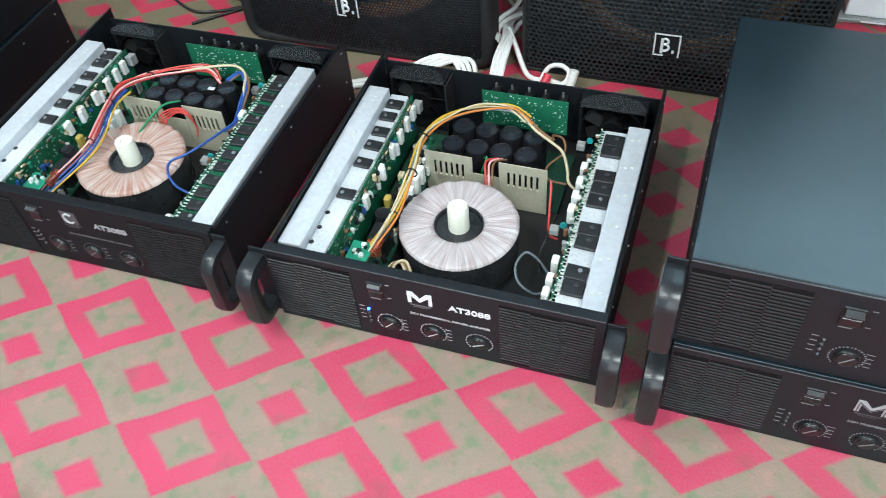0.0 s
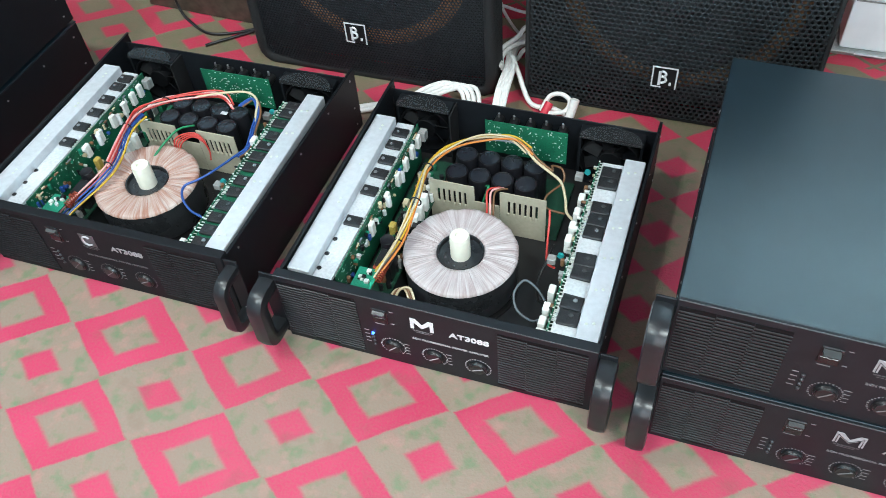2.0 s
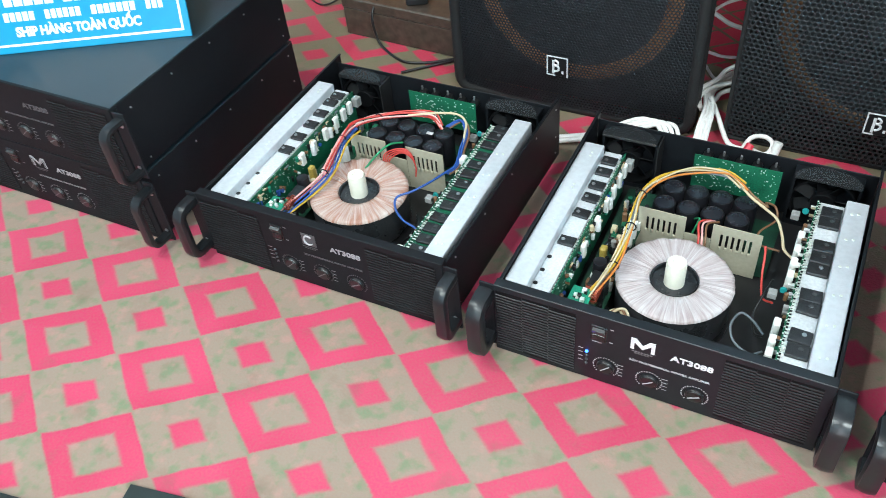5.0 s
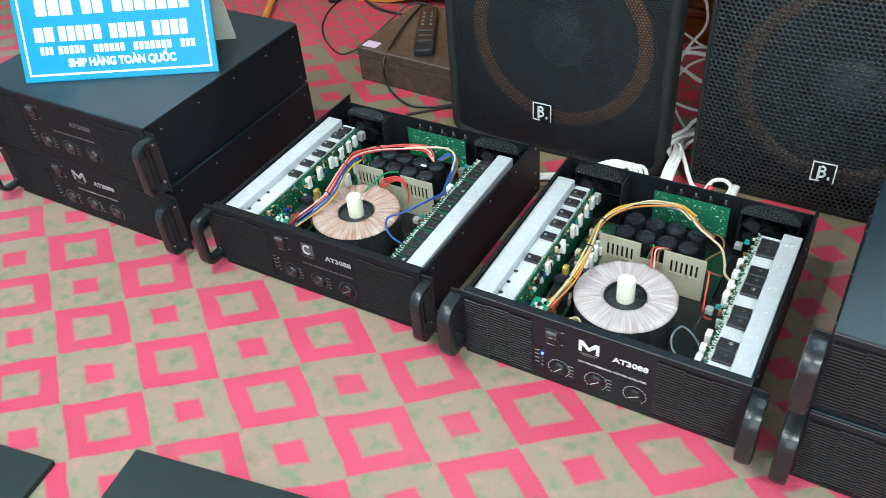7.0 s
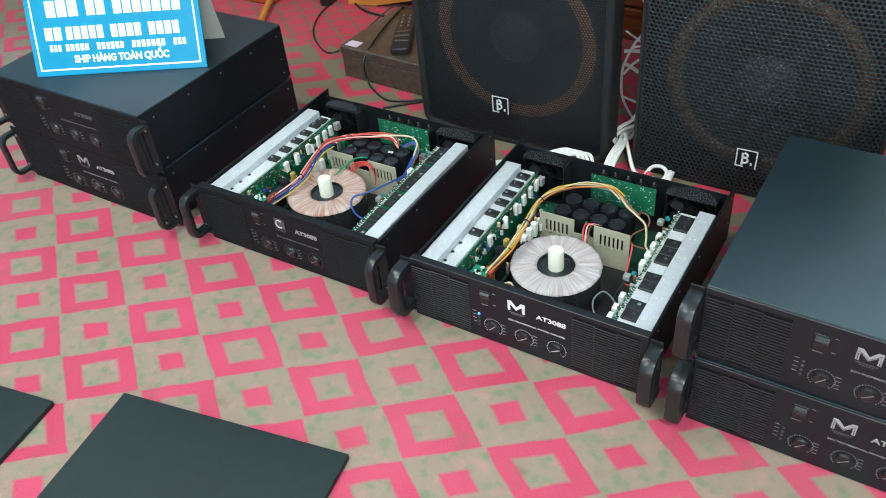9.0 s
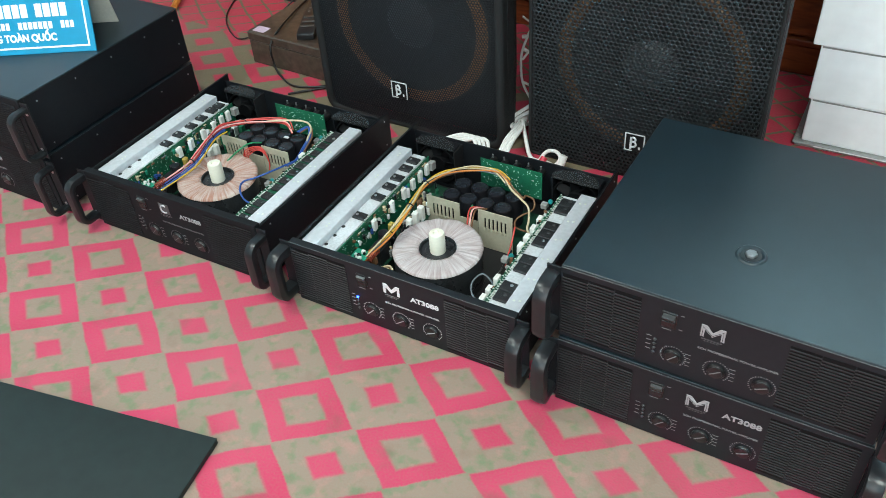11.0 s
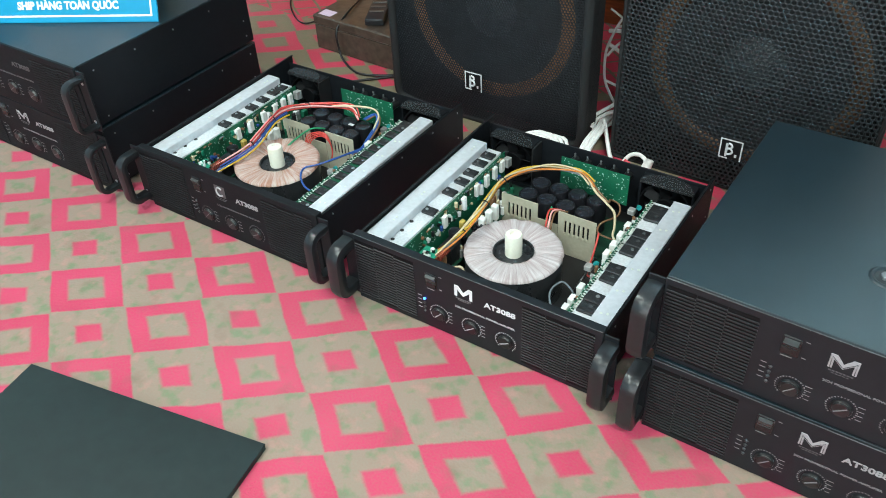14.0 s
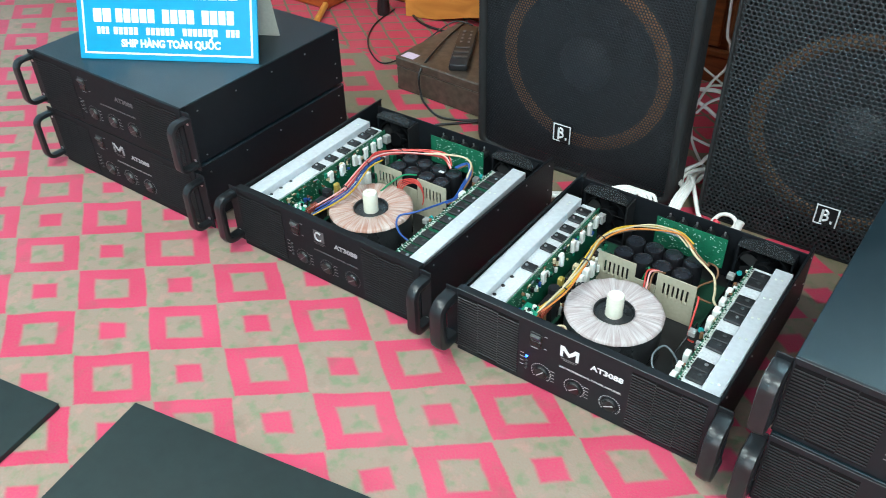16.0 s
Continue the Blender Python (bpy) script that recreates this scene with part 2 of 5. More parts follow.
    blotch.inputs["Scale"].default_value, blotch.inputs["Detail"].default_value = 38, 4
    l.new(tc.outputs["Object"], blotch.inputs["Vector"])
    blotch2 = n.new("ShaderNodeTexNoise")
    blotch2.inputs["Scale"].default_value, blotch2.inputs["Detail"].default_value = 6, 3
    l.new(tc.outputs["Object"], blotch2.inputs["Vector"])

    def ranged(v, lo, hi):
        node = n.new("ShaderNodeMapRange")
        node.inputs[1].default_value, node.inputs[2].default_value = lo, hi
        l.new(v, node.inputs[0])
        return node.outputs[0]

    tan = mix(ranged(blotch.outputs[0], 0.50, 0.66), (0.280, 0.215, 0.165, 1), (0.170, 0.215, 0.125, 1))
    sepb = n.new("ShaderNodeSeparateColor")
    l.new(blotch.outputs["Color"], sepb.inputs[0])
    tan = mix(ranged(sepb.outputs[1], 0.55, 0.72), tan, (0.37, 0.22, 0.18, 1))
    pink = mix(ranged(blotch2.outputs[0], 0.35, 0.65), (0.575, 0.048, 0.122, 1), (0.50, 0.036, 0.098, 1))
    tan = mix(math_node("MULTIPLY", border, 0.65), tan, (0.10, 0.085, 0.045, 1))
    pink = mix(math_node("MULTIPLY", border, 0.7), pink, (0.44, 0.016, 0.050, 1))
    # tan and pink turn darker and more saturated from y 0.38 to 0.60
    rearward = ranged(y, 0.38, 0.60)
    tan = mix(math_node("MULTIPLY", rearward, 0.75), tan, (0.125, 0.115, 0.055, 1))
    pink = mix(math_node("MULTIPLY", rearward, 0.75), pink, (0.50, 0.014, 0.052, 1))
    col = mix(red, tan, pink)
    col = mix(math_node("MULTIPLY", ranged(fuzz.outputs[0], 0.35, 0.7), 0.22), col, (0.30, 0.16, 0.12, 1))
    dust = n.new("ShaderNodeTexNoise")
    dust.inputs["Scale"].default_value, dust.inputs["Detail"].default_value = 2.2, 6
    l.new(tc.outputs["Object"], dust.inputs["Vector"])
    col = mix(math_node("MULTIPLY", ranged(dust.outputs[0], 0.45, 0.75), 0.12), col, (0.40, 0.30, 0.26, 1))
    stain = n.new("ShaderNodeTexNoise")
    stain.inputs["Scale"].default_value, stain.inputs["Detail"].default_value = 17, 5
    l.new(tc.outputs["Object"], stain.inputs["Vector"])
    col = mix(math_node("MULTIPLY", ranged(stain.outputs[0], 0.58, 0.76), 0.42), col, (0.16, 0.10, 0.07, 1))
    l.new(col, b.inputs["Base Color"])
    b.inputs["Roughness"].default_value = 0.95
    b.inputs["Specular IOR Level"].default_value = 0.15
    b.inputs["Sheen Weight"].default_value = 0.15
    bn = n.new("ShaderNodeBump")
    bn.inputs["Strength"].default_value, bn.inputs["Distance"].default_value = 0.22, 0.003
    l.new(math_node("ADD", fuzz.outputs[0], math_node("MULTIPLY", wob.outputs[0], 3)), bn.inputs["Height"])
    l.new(bn.outputs[0], b.inputs["Normal"])
    return m


CARPET_ORIGIN, CARPET_U, CARPET_V = (-0.3365, -0.2275), (0.1010, 0.0805), (0.0970, -0.0735)
CARPET = carpet_material()


def wood_material(name, dark, light, stretch):
    m = bpy.data.materials.new(name)
    m.use_nodes = True
    n, l = m.node_tree.nodes, m.node_tree.links
    b = n["Principled BSDF"]
    tc, mp = n.new("ShaderNodeTexCoord"), n.new("ShaderNodeMapping")
    mp.inputs["Scale"].default_value = stretch
    l.new(tc.outputs["Object"], mp.inputs["Vector"])
    grain = n.new("ShaderNodeTexNoise")
    grain.inputs["Scale"].default_value, grain.inputs["Detail"].default_value, grain.inputs["Distortion"].default_value = 6, 6, 1.2
    l.new(mp.outputs[0], grain.inputs["Vector"])
    ramp = n.new("ShaderNodeValToRGB")
    ramp.color_ramp.elements[0].position, ramp.color_ramp.elements[1].position = 0.3, 0.72
    ramp.color_ramp.elements[0].color, ramp.color_ramp.elements[1].color = (*dark, 1), (*light, 1)
    l.new(grain.outputs[0], ramp.inputs[0])
    l.new(ramp.outputs[0], b.inputs["Base Color"])
    b.inputs["Roughness"].default_value = 0.32
    bn = n.new("ShaderNodeBump")
    bn.inputs["Strength"].default_value, bn.inputs["Distance"].default_value = 0.1, 0.001
    l.new(grain.outputs[0], bn.inputs["Height"])
    l.new(bn.outputs[0], b.inputs["Normal"])
    return m


WOOD = wood_material("varnished_red_wood", (0.12, 0.028, 0.008), (0.30, 0.085, 0.022), (1.2, 6, 9))
WOOD_LIGHT = wood_material("honey_wood", (0.46, 0.17, 0.030), (0.68, 0.29, 0.06), (1.2, 3, 4))
WOOD_RED = wood_material("red_varnished_wood", (0.28, 0.050, 0.010), (0.45, 0.10, 0.022), (1.2, 4, 5))


def winding_material(name, pale, streak):
    """Wound tape round the ring core: radial strands that run out from the middle."""
    m = bpy.data.materials.new(name)
    m.use_nodes = True
    n, l = m.node_tree.nodes, m.node_tree.links
    b = n["Principled BSDF"]
    tc, sep = n.new("ShaderNodeTexCoord"), n.new("ShaderNodeSeparateXYZ")
    l.new(tc.outputs["Object"], sep.inputs[0])
    ang = n.new("ShaderNodeMath")
    ang.operation = "ARCTAN2"
    l.new(sep.outputs[1], ang.inputs[0])
    l.new(sep.outputs[0], ang.inputs[1])
    length = n.new("ShaderNodeVectorMath")
    length.operation = "LENGTH"
    l.new(tc.outputs["Object"], length.inputs[0])
    comb = n.new("ShaderNodeCombineXYZ")
    l.new(ang.outputs[0], comb.inputs[0])
    l.new(length.outputs["Value"], comb.inputs[1])
    outs = []
    for scale, detail in ((9, 3), (34, 4)):
        mp = n.new("ShaderNodeMapping")
        mp.inputs["Scale"].default_value = (scale, 18, 1)
        l.new(comb.outputs[0], mp.inputs["Vector"])
        t = n.new("ShaderNodeTexNoise")
        t.noise_dimensions = "2D"
        t.inputs["Scale"].default_value, t.inputs["Detail"].default_value = 1, detail
        l.new(mp.outputs[0], t.inputs["Vector"])
        outs.append(t.outputs[0])
    add = n.new("ShaderNodeMath")
    l.new(outs[0], add.inputs[0])
    l.new(outs[1], add.inputs[1])
    rg = n.new("ShaderNodeMapRange")
    rg.inputs[1].default_value, rg.inputs[2].default_value = 0.72, 1.25
    l.new(add.outputs[0], rg.inputs[0])
    mixer = n.new("ShaderNodeMix")
    mixer.data_type = "RGBA"
    mixer.inputs[6].default_value, mixer.inputs[7].default_value = (*pale, 1), (*streak, 1)
    l.new(rg.outputs[0], mixer.inputs[0])
    l.new(mixer.outputs[2], b.inputs["Base Color"])
    b.inputs["Roughness"].default_value = 0.34
    bn = n.new("ShaderNodeBump")
    bn.inputs["Strength"].default_value, bn.inputs["Distance"].default_value = 0.55, 0.002
    l.new(outs[1], bn.inputs["Height"])
    l.new(bn.outputs[0], b.inputs["Normal"])
    return m


WINDING_PALE = winding_material("pale_tape_winding", (0.64, 0.585, 0.59), (0.43, 0.34, 0.34))
WINDING_COPPER = winding_material("copper_tape_winding", (0.60, 0.49, 0.45), (0.42, 0.20, 0.14))


# ---- building helpers ----
def box(bm, x0, x1, y0, y1, z0, z1, bevel=0.0, seg=1):
    vs = [bm.verts.new((x, y, z)) for z in (z0, z1) for y in (y0, y1) for x in (x0, x1)]
    fs = [bm.faces.new([vs[i] for i in q]) for q in ((0, 2, 3, 1), (4, 5, 7, 6), (0, 1, 5, 4), (2, 6, 7, 3), (0, 4, 6, 2), (1, 3, 7, 5))]
    if bevel:
        edges = list({e for f in fs for e in f.edges})
        bmesh.ops.bevel(bm, geom=edges, offset=bevel, segments=seg, affect="EDGES", profile=0.5, clamp_overlap=True)
    return bm


def lathe(bm, profile, seg=32, at=(0, 0, 0), axis="z"):
    """Turns a profile of (radius, height) round an axis."""
    rings = []
    for r, h in profile:
        if r < 1e-6:
            pts = [(0, 0, h)]
        else:
            pts = [(r * math.cos(2 * math.pi * i / seg), r * math.sin(2 * math.pi * i / seg), h) for i in range(seg)]
        out = []
        for x, y, z in pts:
            q = (x, y, z) if axis == "z" else ((x, -z, y) if axis == "y" else (z, x, y))
            out.append(bm.verts.new((q[0] + at[0], q[1] + at[1], q[2] + at[2])))
        rings.append(out)
    for a, b in zip(rings, rings[1:]):
        for i in range(seg):
            j = (i + 1) % seg
            if len(a) == 1 and len(b) == 1:
                continue
            if len(a) == 1:
                bm.faces.new((a[0], b[i], b[j]))
            elif len(b) == 1:
                bm.faces.new((a[i], b[0], a[j]))
            else:
                bm.faces.new((a[i], b[i], b[j], a[j]))
    return bm


def spline(points, per=8, closed=False):
    """A smooth line through the points."""
    p = [Vector(q) for q in points]
    k = len(p)
    out = []
    for i in range(k if closed else k - 1):
        if closed:
            a, b, c, d = p[(i - 1) % k], p[i], p[(i + 1) % k], p[(i + 2) % k]
        else:
            a, b, c, d = p[max(i - 1, 0)], p[i], p[i + 1], p[min(i + 2, k - 1)]
        for j in range(per):
            t = j / per
            out.append(0.5 * (2 * b + (c - a) * t + (2 * a - 5 * b + 4 * c - d) * t * t + (3 * b - a - 3 * c + d) * t ** 3))
    if not closed:
        out.append(p[-1])
    return out


def tube(bm, points, radius, seg=7, per=7, closed=False, flat=None, smooth=True):
    """A round (or, with flat=(half width, half thickness), flat) bar along a line of points."""
    line = spline(points, per, closed) if smooth else [Vector(q) for q in points]
    rings, side = [], None
    for i, q in enumerate(line):
        ahead = (line[(i + 1) % len(line)] if closed or i + 1 < len(line) else q) - (line[i - 1] if closed or i else q)
        ahead = ahead.normalized() if ahead.length > 1e-9 else Vector((0, 0, 1))
        if side is None:
            side = ahead.cross(Vector((0.13, 0.21, 0.97)))
            if flat:
                side = Vector((1, 0, 0))
        side = (side - ahead * side.dot(ahead)).normalized()
        up = ahead.cross(side)
        ring = []
        for k in range(seg):
            ang = 2 * math.pi * (k + 0.5) / seg
            cx, cy = math.cos(ang), math.sin(ang)
            if flat:
                s = 1.0 / max(abs(cx), abs(cy)) ** 0.5
                ring.append(bm.verts.new(q + side * cx * s * flat[0] + up * cy * s * flat[1]))
            else:
                ring.append(bm.verts.new(q + side * cx * radius + up * cy * radius))
        rings.append(ring)
    pairs = list(zip(rings, rings[1:])) + ([(rings[-1], rings[0])] if closed else [])
    for a, b in pairs:
        for k in range(seg):
            j = (k + 1) % seg
            bm.faces.new((a[k], a[j], b[j], b[k]))
    if not closed:
        bm.faces.new(rings[0][::-1])
        bm.faces.new(rings[-1])
    return bm


def link(name, bm, mat, parent=None, label="", smooth=None, at=None):
    bmesh.ops.recalc_face_normals(bm, faces=bm.faces)
    me = bpy.data.meshes.new(name)
    bm.to_mesh(me)
    bm.free()
    me.materials.append(mat)
    if smooth is not None:
        me.shade_smooth()
        me.set_sharp_from_angle(angle=radians(smooth))
    ob = new(name, me)
    if at is not None:
        ob.location = at
    if parent is not None:
        ob.parent = parent
    if label:
        tagged(ob, label)
    return ob


def part(name, bm, mat, parent, label="", smooth=None, at=None):
    return link(name, bm, mat, parent, label, smooth, at)


def piece(name, source, parent, at):
    """A part that shares the mesh of another."""
    ob = new(name, source.data)
    ob.location = at
    ob.parent = parent
    return ob


def thing(name, label, category, group="", kind="", m=None):
    ob = new(name)
    ob.empty_display_size = 0.05
    if m is not None:
        ob.matrix_world = m
    return tagged(ob, label, category, group, kind)


def boxed(x0, x1, y0, y1, z0, z1, bevel=0.0, seg=1):
    return box(bmesh.new(), x0, x1, y0, y1, z0, z1, bevel, seg)


def lettering(name, text, size, mat, parent, at, turn=(90, 0, 0), weight=0.0, width=None, depth=0.0004, align="LEFT"):
    cu = bpy.data.curves.new(name, "FONT")
    cu.body, cu.size, cu.extrude, cu.offset, cu.align_x = text, size, depth, weight, align
    cu.resolution_u = 3
    tmp = new("tmp", cu)
    bpy.context.view_layer.update()
    me = bpy.data.meshes.new_from_object(tmp.evaluated_get(bpy.context.evaluated_depsgraph_get()))
    bpy.data.objects.remove(tmp)
    if width:
        xs = [v.co.x for v in me.vertices]
        k = width / (max(xs) - min(xs))
        for v in me.vertices:
            v.co.x *= k
    me.materials.clear()
    me.materials.append(mat)
    ob = new(name, me)
    ob.matrix_basis = pose(*at, *turn)
    ob.parent = parent
    return ob


# ---- structure ----
def sheet(name, x0, x1, y0, y1, z0, z1, mat, label, category, bevel=0.0):
    return tagged(link(name, boxed(x0, x1, y0, y1, z0, z1, bevel), mat), label, category, "", "structure")


sheet("floor", -3.2, 3.2, -3.1, 1.6, -0.08, -0.006, FLOOR_TILE, "plain grey screed floor under the carpet", "floor")
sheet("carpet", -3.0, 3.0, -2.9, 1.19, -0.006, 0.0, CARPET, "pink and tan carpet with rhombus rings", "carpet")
sheet("ceiling", -3.2, 3.2, -3.1, 1.6, 2.9, 3.0, CEILING_PAINT, "plain white painted ceiling", "ceiling")
sheet("wall_north", -3.2, 3.2, 1.5, 1.6, 0.0, 2.9, WALL_PAINT, "pale painted wall behind the wooden cabinet", "wall")
sheet("wall_east", 3.1, 3.2, -3.1, 1.5, 0.0, 2.9, WALL_PAINT, "pale painted side wall", "wall")
sheet("wall_west", -3.2, -3.1, -3.1, 1.5, 0.0, 2.9, WALL_PAINT, "pale painted side wall", "wall")
# unseen front wall with an opening added for the fill light
sheet("wall_south_1", -3.1, 0.2, -3.1, -3.0, 0.0, 2.9, WALL_PAINT, "unseen pale painted wall beside the added opening", "wall")
sheet("wall_south_2", 1.8, 3.1, -3.1, -3.0, 0.0, 2.9, WALL_PAINT, "unseen pale painted wall beside the added opening", "wall")
sheet("wall_south_3", 0.2, 1.8, -3.1, -3.0, 2.2, 2.9, WALL_PAINT, "unseen pale painted wall above the added opening", "wall")


# out-of-view housings for the two inferred lights and the added one
def assumed_ceiling_lamp(x, y, turn):
    t = thing("assumed_ceiling_lamp", "assumed white twin-tube lamp on the ceiling, out of view", "lamp", "ceiling lamps", m=pose(x, y, 2.9, 0, 0, turn))
    part("housing", boxed(-0.64, 0.64, -0.08, 0.08, -0.08, 0.0, 0.008), CEILING_PAINT, t)
    return t


assumed_ceiling_lamp(-1.25, -0.45, 0)
assumed_ceiling_lamp(-0.5, -1.9, 90)
assumed_ceiling_lamp(1.8, -1.7, 0)


# body of the unseen lamp added to make the wall glow
def wall_glow_lamp():
    t = thing("wall_glow_lamp", "unseen added white tube lamp with reflector turned to the wall", "lamp", m=pose(1.10, 1.5, 2.3))
    part("housing", boxed(-0.62, 0.62, -0.300, -0.245, -0.33, -0.18, 0.006), CEILING_PAINT, t)
    for x in (-0.5, 0.5):
        part("bracket", boxed(x - 0.01, x + 0.01, -0.2445, -0.001, -0.26, -0.24), STEEL, t)


wall_glow_lamp()


# ---- rack amplifiers ----
LOUVRE_SOURCE = {}
BAIL, BAIL_SLIM = (-0.036, 0.0125, 0.0112), (-0.038, 0.0085, 0.0050)


def rounded_loop(y0, y1, z0, z1, r):
    """The line of a bail handle in the y-z plane, open towards y1."""
    pts = [(0, y1, z1)]
    for k in range(7):
        a = math.pi / 2 + k * math.pi / 12
        pts.append((0, y0 + r + r * math.cos(a), z1 - r + r * math.sin(a)))
    for k in range(7):
        a = math.pi + k * math.pi / 12
        pts.append((0, y0 + r + r * math.cos(a), z0 + r + r * math.sin(a)))
    pts.append((0, y1, z0))
    return pts


def logo_zigzag(bm, cx, cz, w, h, y):
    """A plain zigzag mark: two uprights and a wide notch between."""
    k, q = 0.22 * w, 0.15 * w
    outline = [(-w / 2, -h / 2), (-w / 2, h / 2), (-w / 2 + k, h / 2), (0, -h * 0.02), (w / 2 - k, h / 2), (w / 2, h / 2), (w / 2, -h / 2), (w / 2 - q, -h / 2), (w / 2 - q, h * 0.14), (0, -h * 0.36), (-w / 2 + q, h * 0.14), (-w / 2 + q, -h / 2)]
    front = [bm.verts.new((cx + x, y, cz + z)) for x, z in outline]
    back = [bm.verts.new((cx + x, y + 0.002, cz + z)) for x, z in outline]
    f = bm.faces.new(front)
    for i in range(len(front)):
        j = (i + 1) % len(front)
        bm.faces.new((front[i], back[i], back[j], front[j]))
    bmesh.ops.triangulate(bm, faces=[f])
    return bm


def front_face(amp, mark, lit, bright=SILK, faint=None, bail=BAIL, coat=PANEL_BLACK, model=True, print_shift=0.0):
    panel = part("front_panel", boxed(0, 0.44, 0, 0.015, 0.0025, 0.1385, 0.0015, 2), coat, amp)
    # pale strip paints the light that the upper panel edge catches
    if coat is PANEL_BLACK:
        part("edge_glint", boxed(0.001, 0.439, -0.0004, 0.0008, 0.1374, 0.1389, 0.0004), EDGE_GLINT, panel, "paler strip painted as light on the upper edge")
    for x0, x1 in ((-0.0225, -0.0005), (0.4405, 0.4625)):
        part("rack_ear", boxed(x0, x1, 0.002, 0.005, 0.008, 0.1345, 0.0008), BLACK_COAT, amp)
    for x in (-0.0125, 0.4525):
        bm = tube(bmesh.new(), rounded_loop(bail[0], 0.003, 0.016 + bail[2], 0.1265 - bail[2], 0.017), 0, 12, flat=(bail[1], bail[2]), smooth=False)
        h = part("handle", bm, HANDLE_BLACK, amp, "black cast bail handle", 50, (x, 0, 0))
        for z in (0.03, 0.111):
            part("screw", lathe(bmesh.new(), [(0, 0.0), (0.0035, 0.0), (0.0035, 0.001), (0, 0.0012)], 8, (0.0, 0.0018, z), "y"), STEEL, h)
    slat = LOUVRE if coat is PANEL_BLACK else LOUVRE_SHADED
    first = slat.name not in LOUVRE_SOURCE
    if first:
        bm = bmesh.new()
        prof = [(0.0, 0.0017), (-0.0014, 0.0011), (-0.0014, -0.0007), (0.0, -0.0015)]
        ends = [[bm.verts.new((x, y, z)) for y, z in prof] for x in (0.0, 0.0378)]
        for i in range(3):
            bm.faces.new((ends[0][i], ends[0][i + 1], ends[1][i + 1], ends[1][i]))
        bm.faces.new(ends[0][::-1])
        bm.faces.new(ends[1])
        LOUVRE_SOURCE[slat.name] = part("louvre", bm, slat, panel, at=(0.0035, -0.0001, 0.0135))
    for col, x in enumerate((0.0035, 0.0422, 0.0809, 0.3125, 0.3512, 0.3899)):
        # black sheet lies on the panel and stands for shade in the slots
        part("slot_shade_sheet", boxed(x, x + 0.0378, -0.0003, 0.001, 0.0105, 0.1285), VENT_DARK, panel)
        for r in range(20):
            if first and x == 0.0035 and r == 0:
                continue
            piece("louvre", LOUVRE_SOURCE[slat.name], panel, (x, -0.0001, 0.0135 + r * 0.0056 + 0.0026 * (col % 2)))
    # power switch
    sw = part("power_switch", boxed(0.1405, 0.1625, -0.0015, 0.003, 0.090, 0.119, 0.001), KNOB, panel)
    out, mid, inn = (-0.0062, -0.0022, -0.0030) if lit or model else (-0.0095, -0.0024, -0.0018)
    # light on the upper facet put into colour: grey above, black below
    for name, za, zb, ya, yb, mat in (("rocker_upper_lit", 0.105, 0.117, mid, out, SWITCH_GREY), ("rocker_lower_shaded", 0.0925, 0.1049, inn, mid, KNOB)):
        bm = bmesh.new()
        vs = [bm.verts.new(q) for q in ((0.1430, ya, za), (0.1600, ya, za), (0.1600, yb, zb - 0.003), (0.1430, yb, zb - 0.003), (0.1430, 0.002, za), (0.1600, 0.002, za), (0.1600, 0.002, zb), (0.1430, 0.002, zb))]
        for q in ((0, 1, 2, 3), (3, 2, 6, 7), (7, 6, 5, 4), (4, 5, 1, 0), (0, 3, 7, 4), (1, 5, 6, 2)):
            bm.faces.new([vs[i] for i in q])
        part(name, bm, mat, sw)
    bm = bmesh.new()
    for x0, x1, z in ((0.166, 0.171, 0.1185), (0.166, 0.171, 0.0925), (0.143, 0.156, 0.0865)):
        box(bm, x0, x1, -0.0003, 0.001, z - 0.0007, z + 0.0007)
    for k in range(4):
        box(bm, 0.124, 0.131, -0.0003, 0.001, 0.064 - 0.0085 * k, 0.0654 - 0.0085 * k)
    for x in (0.1795, 0.240):
        for k in range(4):
            box(bm, x + 0.002 * (k % 2), x + 0.0085, -0.0003, 0.001, 0.051 - 0.0072 * k, 0.0521 - 0.0072 * k)
    tagged(part("label_print", bm, SILK_DULL if lit else SILK_DIM, panel), kind="stuff")
    for k in range(4):
        on = lit and k == 0
        part("indicator_light", lathe(bmesh.new(), [(0, 0.0030), (0.0017, 0.0024), (0.0024, 0.0), (0.0024, -0.002)], 10, (0.1365, 0, 0.061 - 0.0085 * k), "y"), LED_BLUE if on else LED_OFF, panel, "lit blue indicator" if on else "", 60)
    # three level controls with printed dials
    kz = 0.0395
    for x in (0.1640, 0.2240, 0.2850):
        kn = part("knob", lathe(bmesh.new(), [(0.0128, 0.0), (0.0128, 0.0022), (0.0118, 0.0036), (0.0104, 0.0030), (0.0098, 0.0044), (0, 0.0046)], 28, (x, 0, kz), "y"), KNOB, panel, "", 40)
        a = 0.45 if x < 0.2 else (0.6 if x < 0.25 else 0.75)
        bm = box(bmesh.new(), -0.0006, 0.0006, -0.0004, 0.0004, -0.0085, 0.0085)
        bmesh.ops.rotate(bm, cent=(0, 0, 0), matrix=Matrix.Rotation(a + 0.3, 3, "Y"), verts=bm.verts)
        part("pointer", bm, SILK_MID if lit else SILK_DIM, kn, at=(x, -0.0049, kz))
        bm = bmesh.new()
        for k in range(23):
            a = math.radians(225 - k * 270 / 22)
            s = 0.0014 if k % 2 else 0.0019
            px, pz = x + 0.0175 * math.cos(a), kz + 0.0175 * math.sin(a)
            box(bm, px - s / 2, px + s / 2, -0.0003, 0.001, pz - s / 2, pz + s / 2)
